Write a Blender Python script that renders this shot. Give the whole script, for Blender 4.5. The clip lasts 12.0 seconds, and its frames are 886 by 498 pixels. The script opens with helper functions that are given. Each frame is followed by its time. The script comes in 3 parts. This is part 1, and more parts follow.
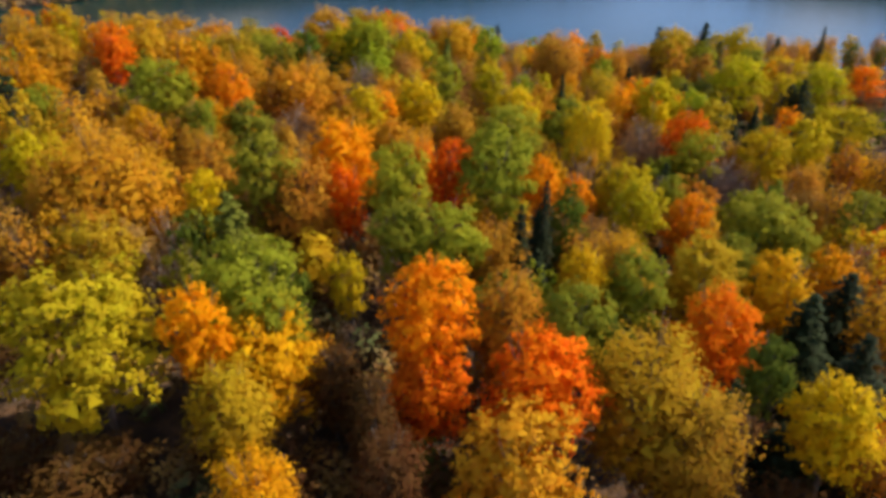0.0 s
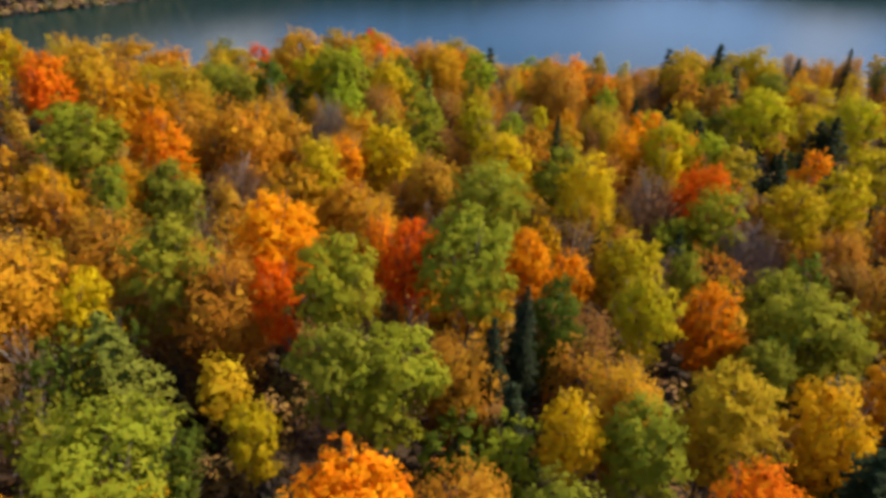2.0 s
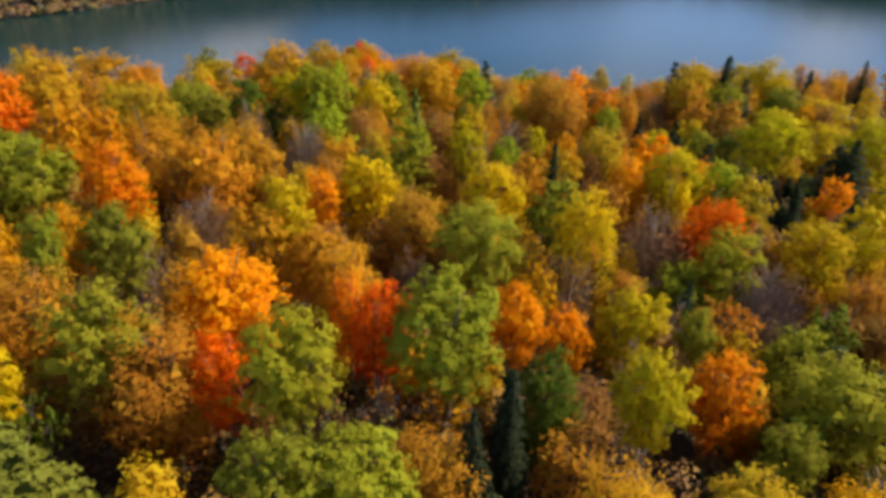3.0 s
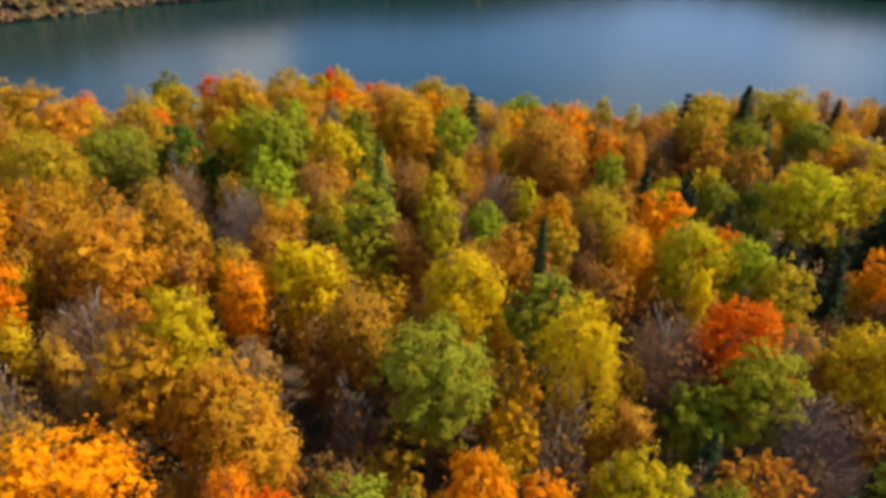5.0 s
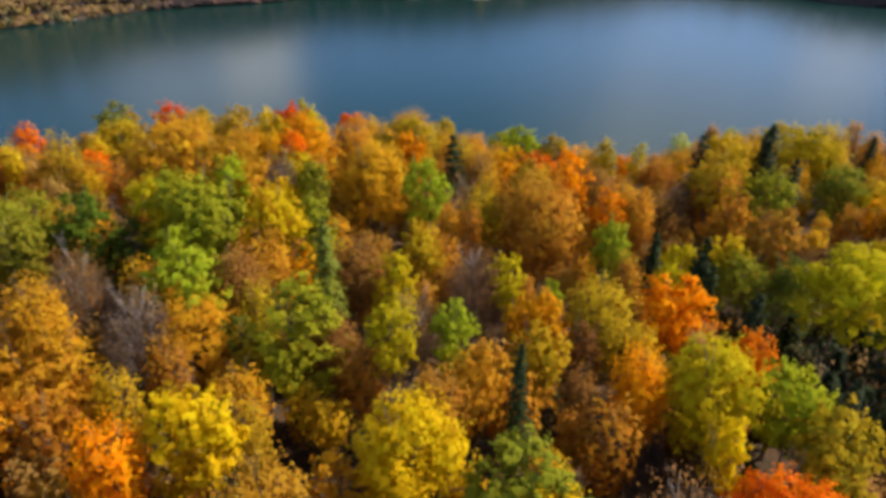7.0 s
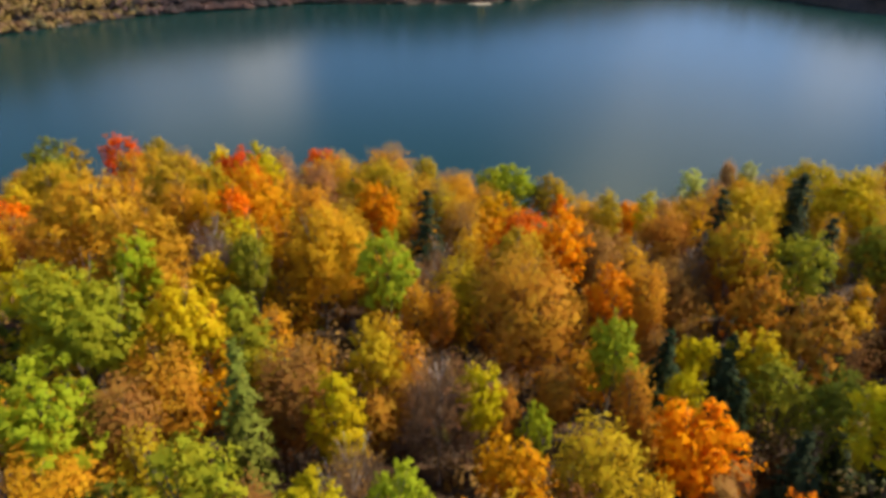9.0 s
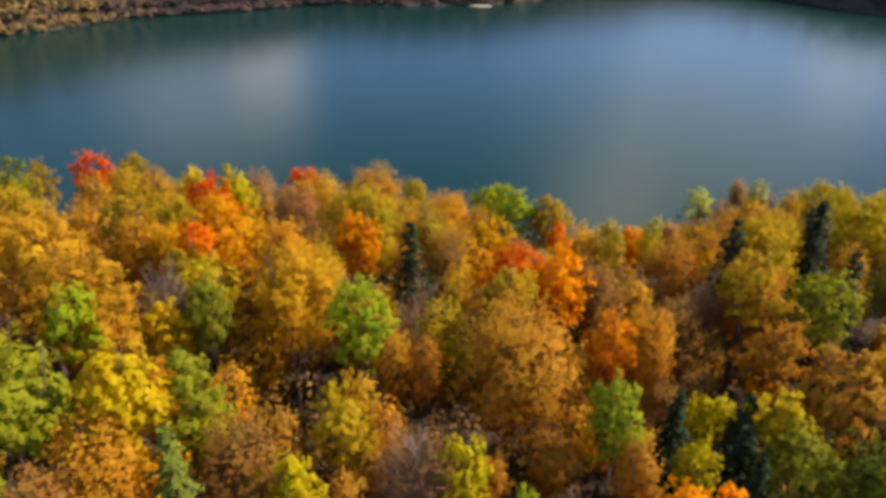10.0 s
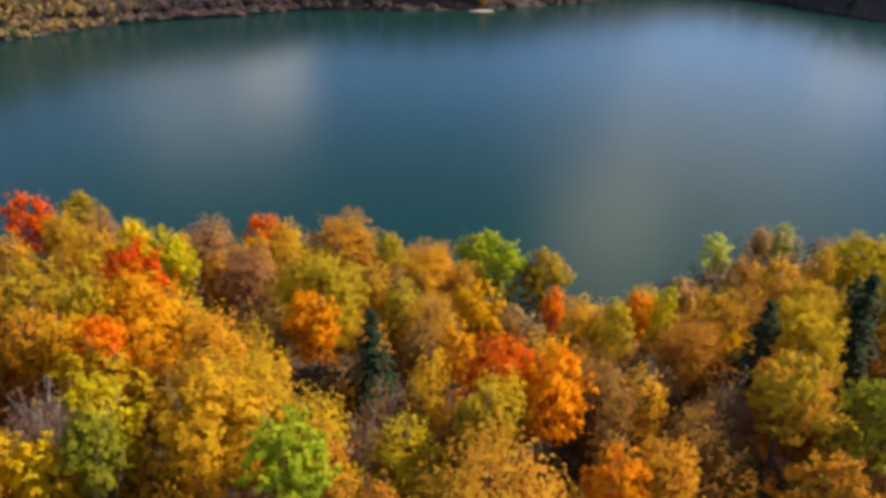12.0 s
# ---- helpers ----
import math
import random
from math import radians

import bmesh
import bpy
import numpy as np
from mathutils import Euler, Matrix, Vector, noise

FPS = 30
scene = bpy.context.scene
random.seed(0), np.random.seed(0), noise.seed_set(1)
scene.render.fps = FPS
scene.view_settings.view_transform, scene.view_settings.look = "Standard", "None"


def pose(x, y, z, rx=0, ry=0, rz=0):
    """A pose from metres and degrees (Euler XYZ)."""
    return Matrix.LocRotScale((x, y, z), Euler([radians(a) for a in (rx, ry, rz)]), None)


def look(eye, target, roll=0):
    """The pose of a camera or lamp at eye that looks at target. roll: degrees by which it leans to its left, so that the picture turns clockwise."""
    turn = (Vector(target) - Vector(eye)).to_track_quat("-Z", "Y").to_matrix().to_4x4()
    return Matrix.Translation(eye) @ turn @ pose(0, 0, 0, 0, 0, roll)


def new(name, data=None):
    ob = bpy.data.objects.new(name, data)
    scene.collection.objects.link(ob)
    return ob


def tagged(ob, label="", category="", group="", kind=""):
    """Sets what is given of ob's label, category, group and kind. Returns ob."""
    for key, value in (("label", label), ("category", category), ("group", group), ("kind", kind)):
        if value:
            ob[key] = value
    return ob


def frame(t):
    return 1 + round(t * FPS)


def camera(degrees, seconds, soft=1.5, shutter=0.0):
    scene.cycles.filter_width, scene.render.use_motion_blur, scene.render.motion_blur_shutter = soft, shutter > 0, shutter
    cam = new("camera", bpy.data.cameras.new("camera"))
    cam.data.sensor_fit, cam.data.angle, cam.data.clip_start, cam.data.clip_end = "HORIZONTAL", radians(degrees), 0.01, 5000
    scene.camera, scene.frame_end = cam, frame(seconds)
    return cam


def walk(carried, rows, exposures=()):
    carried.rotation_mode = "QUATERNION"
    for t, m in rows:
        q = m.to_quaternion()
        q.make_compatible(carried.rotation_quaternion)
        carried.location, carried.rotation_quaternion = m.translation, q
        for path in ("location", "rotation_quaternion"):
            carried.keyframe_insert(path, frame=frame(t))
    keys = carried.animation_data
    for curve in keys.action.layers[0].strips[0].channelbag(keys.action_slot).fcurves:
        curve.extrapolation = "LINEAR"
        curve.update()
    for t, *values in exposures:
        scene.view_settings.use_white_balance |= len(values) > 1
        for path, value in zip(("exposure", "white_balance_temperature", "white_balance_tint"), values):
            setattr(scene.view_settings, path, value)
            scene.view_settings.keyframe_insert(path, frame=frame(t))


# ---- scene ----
# ---- camera ----
cam = camera(69.3, 12.0, soft=4.1)
METRES, EYE, TILT, LEAN, TURN = 134.0, 54.0, -26.8, 0.0, 0.0
ROWS = [
    (0.0, 0.0, 0.0, 0.0, -0.0, 0.0, -0.0),
    (0.5, 0.0104, 0.0329, 0.0209, 0.15, 0.05, -0.1),
    (1.0, 0.0207, 0.0657, 0.0421, 0.3, 0.12, -0.19),
    (1.5, 0.0295, 0.0964, 0.0616, 0.39, 0.18, -0.26),
    (2.0, 0.0382, 0.1295, 0.0838, 0.52, 0.23, -0.3),
    (2.5, 0.0469, 0.1633, 0.1067, 0.63, 0.25, -0.33),
    (3.0, 0.0559, 0.1982, 0.1296, 0.73, 0.24, -0.45),
    (5.0, 0.0934, 0.3407, 0.2225, 1.1, 0.27, -0.85),
    (5.5, 0.1026, 0.3769, 0.2457, 1.19, 0.31, -0.92),
    (6.0, 0.112, 0.4129, 0.2695, 1.29, 0.35, -0.97),
    (6.5, 0.121, 0.4488, 0.2933, 1.38, 0.34, -1.1),
    (7.0, 0.13, 0.4846, 0.3164, 1.51, 0.36, -1.2),
    (9.0, 0.1616, 0.6256, 0.4071, 1.8, 0.42, -1.5),
    (9.5, 0.1686, 0.6598, 0.4285, 1.89, 0.4, -1.55),
    (10.0, 0.1758, 0.6932, 0.4483, 1.96, 0.43, -1.62),
    (10.5, 0.1826, 0.7255, 0.4695, 2.09, 0.41, -1.69),
    (11.0, 0.1885, 0.7578, 0.49, 2.13, 0.44, -1.73),
    (11.5, 0.1943, 0.7902, 0.5109, 2.2, 0.42, -1.83),
    (12.0, 0.2, 0.8222, 0.532, 2.26, 0.43, -1.93),
]
walk(cam, [(t, pose(0, 0, EYE, TILT, LEAN, TURN) @ pose(METRES * x, METRES * y, METRES * z, 90 + pitch, roll, yaw)) for t, x, y, z, yaw, pitch, roll in ROWS],
     exposures=[(0, 1.09, 7000, 15), (3, 1.15, 7050, 14), (5, 1.19, 7100, 13), (9, 1.22, 7100, 13), (12, 1.29, 7100, 13)])

# ---- world and sun ----
# soft clouds: x and z of the middle of each in the sky, its half width and half height, how thick it is
# the one at x 0.42 is added to brighten the lake's right side
CLOUDS = [(-0.295, 0.19, 0.09, 0.10, 0.44), (-0.38, 0.25, 0.17, 0.12, 0.27), (0.215, 0.44, 0.14, 0.17, 1.0), (0.33, 0.33, 0.30, 0.20, 0.34), (0.42, 0.44, 0.26, 0.18, 0.4),
          (0.48, 0.18, 0.085, 0.10, 0.30), (-0.62, 0.60, 0.3, 0.2, 0.3), (0.5, 0.7, 0.4, 0.15, 0.25)]
SUN_ELEVATION, SUN_AZIMUTH = 45.0, 76.0   # degrees; azimuth clockwise from +y
world = bpy.data.worlds.new("sky")
scene.world = world
world.use_nodes = True
wn, wl = world.node_tree.nodes, world.node_tree.links
wn.clear()
sky = wn.new("ShaderNodeTexSky")
sky.sky_type, sky.sun_disc = "NISHITA", False
sky.sun_elevation, sky.sun_rotation = radians(SUN_ELEVATION), radians(SUN_AZIMUTH)
sky.air_density, sky.dust_density, sky.ozone_density = 0.45, 0.0, 6.0
wcoord = wn.new("ShaderNodeTexCoord")
wback = wn.new("ShaderNodeBackground")
wback.inputs["Strength"].default_value = 0.15
wout = wn.new("ShaderNodeOutputWorld")
# a few soft clouds in the blue, which the lake mirrors
wnoise = wn.new("ShaderNodeTexNoise")
wnoise.inputs["Scale"].default_value, wnoise.inputs["Detail"].default_value = 7.0, 4.0
wnoise.inputs["Roughness"].default_value = 0.5
wl.new(wcoord.outputs["Generated"], wnoise.inputs["Vector"])
wlayer = None
for cx, cz, rx, rz, thick in CLOUDS:
    shrink = wn.new("ShaderNodeVectorMath")
    shrink.operation = "MULTIPLY"
    shrink.inputs[1].default_value = (1 / rx, 0, 1 / rz)
    wl.new(wcoord.outputs["Generated"], shrink.inputs[0])
    far = wn.new("ShaderNodeVectorMath")
    far.operation = "DISTANCE"
    wl.new(shrink.outputs[0], far.inputs[0])
    far.inputs[1].default_value = (cx / rx, 0, cz / rz)
    wob = wn.new("ShaderNodeMath")
    wob.operation, wob.inputs[1].default_value = "MULTIPLY_ADD", 0.7
    wl.new(wnoise.outputs["Fac"], wob.inputs[0])
    wl.new(far.outputs["Value"], wob.inputs[2])
    fall = wn.new("ShaderNodeMapRange")
    fall.interpolation_type = "SMOOTHSTEP"
    fall.inputs["From Min"].default_value, fall.inputs["From Max"].default_value = 0.55, 1.4
    fall.inputs["To Min"].default_value, fall.inputs["To Max"].default_value = thick, 0.0
    wl.new(wob.outputs[0], fall.inputs["Value"])
    if wlayer is None:
        wlayer = fall.outputs["Result"]
    else:
        join = wn.new("ShaderNodeMath")
        join.operation = "MAXIMUM"
        wl.new(wlayer, join.inputs[0])
        wl.new(fall.outputs["Result"], join.inputs[1])
        wlayer = join.outputs[0]
wmix = wn.new("ShaderNodeMix")
wmix.data_type = "RGBA"
wmix.inputs["B"].default_value = (9.5, 9.1, 8.5, 1)
wl.new(wlayer, wmix.inputs["Factor"])
wl.new(sky.outputs["Color"], wmix.inputs["A"])
wl.new(wmix.outputs["Result"], wback.inputs["Color"])
wl.new(wback.outputs["Background"], wout.inputs["Surface"])

sun_data = bpy.data.lights.new("sun", "SUN")
sun_data.energy, sun_data.angle, sun_data.color = 3.45, radians(1.2), (1.0, 0.86, 0.68)
az, el = radians(SUN_AZIMUTH), radians(SUN_ELEVATION)
sun_from = Vector((math.sin(az) * math.cos(el), math.cos(az) * math.cos(el), math.sin(el)))
sun = new("sun", sun_data)
sun.matrix_world = look(sun_from * 400, (0, 0, 0))


# ---- materials ----
def material(name):
    m = bpy.data.materials.new(name)
    m.use_nodes = True
    m.node_tree.nodes.clear()
    return m, m.node_tree.nodes, m.node_tree.links


def math_node(n, l, op, a, b):
    q = n.new("ShaderNodeMath")
    q.operation = op
    for i, v in enumerate((a, b)):
        if isinstance(v, (int, float)):
            q.inputs[i].default_value = v
        else:
            l.new(v, q.inputs[i])
    return q.outputs[0]


def leaf_material(name, through_light, hue_spread, value_spread, gloss=0.04):
    """Foliage in the tree's own colour, varied from spray to spray and from limb to limb."""
    m, n, l = material(name)
    info = n.new("ShaderNodeObjectInfo")
    geo = n.new("ShaderNodeNewGeometry")
    coord = n.new("ShaderNodeTexCoord")
    noise_a = n.new("ShaderNodeTexNoise")
    noise_a.inputs["Scale"].default_value = 0.42
    noise_a.inputs["Detail"].default_value = 2.0
    l.new(coord.outputs["Object"], noise_a.inputs["Vector"])
    hue = math_node(n, l, "MULTIPLY_ADD", noise_a.outputs["Fac"], hue_spread)
    hue.node.inputs[2].default_value = 0.5 - hue_spread / 2
    isl = math_node(n, l, "MULTIPLY_ADD", geo.outputs["Random Per Island"], hue_spread * 0.5)
    isl.node.inputs[2].default_value = -hue_spread * 0.25
    hue = math_node(n, l, "ADD", hue, isl)
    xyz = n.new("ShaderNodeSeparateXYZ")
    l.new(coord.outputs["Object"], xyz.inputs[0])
    # hue shifts slightly with height up the crown
    height_hue = math_node(n, l, "MULTIPLY_ADD", xyz.outputs["Z"], 0.0015)
    height_hue.node.inputs[2].default_value = -0.010
    hue = math_node(n, l, "ADD", hue, height_hue)
    per_tree = math_node(n, l, "MULTIPLY_ADD", info.outputs["Random"], 0.016)
    per_tree.node.inputs[2].default_value = -0.008
    hue = math_node(n, l, "ADD", hue, per_tree)
    val = math_node(n, l, "MULTIPLY_ADD", geo.outputs["Random Per Island"], value_spread)
    val.node.inputs[2].default_value = 1.0 - value_spread * 0.5
    hsv = n.new("ShaderNodeHueSaturation")
    l.new(info.outputs["Color"], hsv.inputs["Color"])
    l.new(hue, hsv.inputs["Hue"])
    l.new(val, hsv.inputs["Value"])
    bsdf = n.new("ShaderNodeBsdfPrincipled")
    bsdf.inputs["Roughness"].default_value = 0.75
    bsdf.inputs["Specular IOR Level"].default_value = gloss
    tr = n.new("ShaderNodeBsdfTranslucent")
    mix = n.new("ShaderNodeMixShader")
    mix.inputs[0].default_value = through_light
    out = n.new("ShaderNodeOutputMaterial")
    l.new(hsv.outputs["Color"], bsdf.inputs["Base Color"])
    l.new(hsv.outputs["Color"], tr.inputs["Color"])
    l.new(bsdf.outputs[0], mix.inputs[1])
    l.new(tr.outputs[0], mix.inputs[2])
    l.new(mix.outputs[0], out.inputs["Surface"])
    return m


def noisy(name, stops, scale, rough, detail=6.0, bump=0.0, bump_scale=4.0, stretch=(1, 1, 1)):
    """A rough surface whose colour wanders between the stops of a ramp."""
    m, n, l = material(name)
    coord = n.new("ShaderNodeTexCoord")
    mapping = n.new("ShaderNodeMapping")
    mapping.inputs["Scale"].default_value = stretch
    tex = n.new("ShaderNodeTexNoise")
    tex.inputs["Scale"].default_value, tex.inputs["Detail"].default_value = scale, detail
    ramp = n.new("ShaderNodeValToRGB")
    while len(ramp.color_ramp.elements) < len(stops):
        ramp.color_ramp.elements.new(0.5)
    for e, (p, c) in zip(ramp.color_ramp.elements, stops):
        e.position, e.color = p, (*c, 1)
    bsdf = n.new("ShaderNodeBsdfPrincipled")
    bsdf.inputs["Roughness"].default_value = rough
    out = n.new("ShaderNodeOutputMaterial")
    l.new(coord.outputs["Object"], mapping.inputs["Vector"])
    l.new(mapping.outputs[0], tex.inputs["Vector"])
    l.new(tex.outputs["Fac"], ramp.inputs["Fac"])
    l.new(ramp.outputs["Color"], bsdf.inputs["Base Color"])
    l.new(bsdf.outputs[0], out.inputs["Surface"])
    if bump:
        fine = n.new("ShaderNodeTexNoise")
        fine.inputs["Scale"].default_value, fine.inputs["Detail"].default_value = bump_scale, 4
        l.new(mapping.outputs[0], fine.inputs["Vector"])
        bn = n.new("ShaderNodeBump")
        bn.inputs["Strength"].default_value, bn.inputs["Distance"].default_value = bump, 0.2
        l.new(fine.outputs["Fac"], bn.inputs["Height"])
        l.new(bn.outputs[0], bsdf.inputs["Normal"])
    return m


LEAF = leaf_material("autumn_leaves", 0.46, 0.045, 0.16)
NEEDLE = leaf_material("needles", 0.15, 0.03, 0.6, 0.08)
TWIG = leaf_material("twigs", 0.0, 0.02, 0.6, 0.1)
BARK = noisy("bark", [(0.3, (0.045, 0.033, 0.025)), (0.55, (0.10, 0.078, 0.06)), (0.75, (0.17, 0.14, 0.115))], 3.0, 0.9, bump=0.8, bump_scale=9, stretch=(1, 1, 0.25))
PALE_BARK = noisy("pale_bark", [(0.35, (0.10, 0.085, 0.075)), (0.5, (0.24, 0.215, 0.19)), (0.8, (0.42, 0.39, 0.36))], 2.5, 0.85, bump=0.4, bump_scale=8, stretch=(1, 1, 0.5))
LITTER = noisy("leaf_litter", [(0.3, (0.022, 0.014, 0.008)), (0.5, (0.045, 0.028, 0.014)), (0.62, (0.08, 0.042, 0.018)), (0.8, (0.035, 0.03, 0.014))], 0.5, 0.95, detail=9, bump=1.0, bump_scale=3)
BARE_EARTH = noisy("bank_earth", [(0.3, (0.018, 0.015, 0.011)), (0.5, (0.035, 0.026, 0.019)), (0.7, (0.06, 0.04, 0.028))], 0.2, 0.95, detail=8, bump=1.0, bump_scale=2)
SAND = noisy("pale_sand", [(0.3, (0.30, 0.25, 0.18)), (0.7, (0.45, 0.40, 0.31))], 0.3, 0.95, bump=0.4)
UNDER = noisy("undergrowth_leaves", [(0.34, (0.05, 0.075, 0.012)), (0.44, (0.16, 0.085, 0.02)), (0.52, (0.26, 0.15, 0.018)), (0.6, (0.13, 0.065, 0.025)), (0.68, (0.15, 0.17, 0.015))], 0.11, 0.8, detail=3)
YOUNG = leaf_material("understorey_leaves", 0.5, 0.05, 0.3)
FAR_LEAF = noisy("far_foliage", [(0.34, (0.05, 0.05, 0.018)), (0.43, (0.17, 0.12, 0.022)), (0.5, (0.12, 0.06, 0.026)), (0.56, (0.22, 0.15, 0.022)), (0.62, (0.09, 0.05, 0.03)), (0.7, (0.22, 0.11, 0.035))], 0.045, 0.8, detail=2)
FAR_BARE = noisy("far_bare_woods", [(0.35, (0.025, 0.022, 0.018)), (0.48, (0.055, 0.034, 0.034)), (0.58, (0.09, 0.045, 0.036)), (0.66, (0.05, 0.042, 0.022)), (0.74, (0.13, 0.035, 0.028))], 0.05, 0.85, detail=3)

water_m, n, l = material("lake_water")
bsdf = n.new("ShaderNodeBsdfPrincipled")
bsdf.inputs["Base Color"].default_value = (0.004, 0.0265, 0.025, 1)
bsdf.inputs["Roughness"].default_value = 0.2
bsdf.inputs["IOR"].default_value = 1.333
bsdf.inputs["Specular IOR Level"].default_value = 0.105
coord = n.new("ShaderNodeTexCoord")
wave = n.new("ShaderNodeTexNoise")
wave.inputs["Scale"].default_value, wave.inputs["Detail"].default_value = 0.9, 4
bn = n.new("ShaderNodeBump")
bn.inputs["Strength"].default_value, bn.inputs["Distance"].default_value = 0.12, 0.1
l.new(coord.outputs["Object"], wave.inputs["Vector"])
l.new(wave.outputs["Fac"], bn.inputs["Height"])
l.new(bn.outputs[0], bsdf.inputs["Normal"])
out = n.new("ShaderNodeOutputMaterial")
l.new(bsdf.outputs[0], out.inputs["Surface"])


# ---- ground and lake ----
def near_shore(x):
    return float(np.interp(x, [-400, -200, -120, -80, -66, -54, -36, 0, 32, 50, 66, 85, 110, 160, 400], [150, 200, 228, 240, 240, 258, 253, 246, 242, 226, 245, 264, 270, 270, 280]))


def canopy(x, y):
    """Height of the tree tops over the lake."""
    edge = 17.0 + 0.3 * max(0.0, near_shore(x) - y)
    x, y = min(max(x, -85), 125) / 100, min(max(y, 20), 235) / 100
    return min(23.5 - 16.7 * x + 3.91 * y + 4.14 * x * y + 2.76 * x * x - 1.53 * y * y, edge)


def far_shore(x):
    return float(np.interp(x, [-900, -500, -400, -335, -303, -286, -272, -255, -225, -179, -145, -50, 31, 121, 199, 278, 341, 371, 390, 396, 450, 560, 900],
                           [190, 215, 300, 440, 518, 555, 594, 640, 675, 712, 764, 774, 792, 864, 958, 1005, 986, 897, 814, 753, 690, 560, 420]))


def ground_height(x, y):
    a, b = near_shore(x) - y, y - far_shore(x)
    if a > 0:
        h = min(max(canopy(x, y) - 20.0, 1.2), 0.3 + 0.55 * a)
        return h + 0.5 * noise.noise((x * 0.07, y * 0.07, 0.0))
    if b > 0:
        return (0.2 + min(0.05 * b, 0.3) + (np.interp(x, [-100, 0, 150, 300], [44.0, 44.0, 46.0, 36.0]) + 0.03 * max(0.0, -x - 100)) * (1 - math.exp(-max(0.0, b - 4) / 45))) * (1 + 0.35 * noise.noise((x * 0.006, y * 0.006, 3.0)))
    return max(-5.0, -0.25 * min(-a, -b))


def mesh_object(name, verts, faces, mat, parent=None, smooth=False):
    me = bpy.data.meshes.new(name)
    me.from_pydata(verts, [], faces)
    me.materials.append(mat)
    if smooth:
        me.polygons.foreach_set("use_smooth", [True] * len(me.polygons))
    me.update()
    ob = new(name, me)
    ob.parent = parent
    return ob


gx = np.unique(np.concatenate([np.linspace(-2600, -450, 14), np.linspace(-450, -130, 33), np.linspace(-130, 170, 76), np.linspace(170, 500, 34), np.linspace(500, 2600, 14)]))
gy = np.unique(np.concatenate([np.linspace(-1500, -60, 8), np.linspace(-60, 270, 84), np.linspace(270, 480, 8), np.linspace(480, 1080, 76), np.linspace(1080, 3600, 17)]))
gv = [(float(x), float(y), ground_height(float(x), float(y))) for y in gy for x in gx]
nx = len(gx)
gf = [(j * nx + i, j * nx + i + 1, (j + 1) * nx + i + 1, (j + 1) * nx + i) for j in range(len(gy) - 1) for i in range(nx - 1)]
ground = mesh_object("ground", gv, gf, LITTER, smooth=True)
ground.data.materials.append(BARE_EARTH)
across = len(gx) - 1
for i, face in enumerate(ground.data.polygons):
    if gy[i // across] > 330 or gx[i % across] < -190:   # the dark bank over the lake
        face.material_index = 1
tagged(ground, "brown forest floor covered with fallen leaves", "ground", kind="structure")
water = mesh_object("water", [(-1400, 100, 0), (1400, 100, 0), (1400, 1200, 0), (-1400, 1200, 0)], [(0, 1, 2, 3)], water_m)
tagged(water, "calm blue lake water mirroring sky and cloud", "lake", kind="structure")

# ---- trees ----
rng = np.random.default_rng(7)


def unit(v):
    return v / np.maximum(np.linalg.norm(v, axis=-1, keepdims=True), 1e-9)


def cards(centres, outward, size, loose=0.4, lift=0.3, slim=0.6):
    """Small three-cornered leaf sprays that face roughly outward."""
    k = len(centres)
    nrm = unit(outward * 0.9 + rng.normal(size=(k, 3)) * loose + np.array([0, 0, lift]))
    u = unit(np.cross(nrm, rng.normal(size=(k, 3))))
    v = np.cross(nrm, u)
    s = (size * rng.uniform(0.6, 1.4, (k, 1)))
    soft_way = unit(outward + nrm * 0.38 + np.array([0, 0, 0.12]))   # leaves catch the light as the round of their tuft does
    return np.stack([centres + u * s, centres - u * s * 0.55 + v * s * slim, centres - u * s * 0.55 - v * s * slim, soft_way], 1)


def moved(tris, by):
    """Leaf sprays carried to another place."""
    tris = tris.copy()
    tris[:, :3] += np.asarray(by)
    return tris


def card_mesh(name, tris, mat):
    me = bpy.data.meshes.new(name)
    k = len(tris)
    me.vertices.add(3 * k)
    me.vertices.foreach_set("co", np.asarray(tris[:, :3], np.float32).ravel())
    me.loops.add(3 * k)
    me.loops.foreach_set("vertex_index", np.arange(3 * k, dtype=np.int32))
    me.polygons.add(k)
    me.polygons.foreach_set("loop_start", np.arange(0, 3 * k, 3, dtype=np.int32))
    me.materials.append(mat)
    me.update(calc_edges=True)
    if tris.shape[1] == 4:
        me.normals_split_custom_set(np.repeat(tris[:, 3], 3, 0).tolist())
    return me


def ball(k):
    return unit(rng.normal(size=(k, 3)))


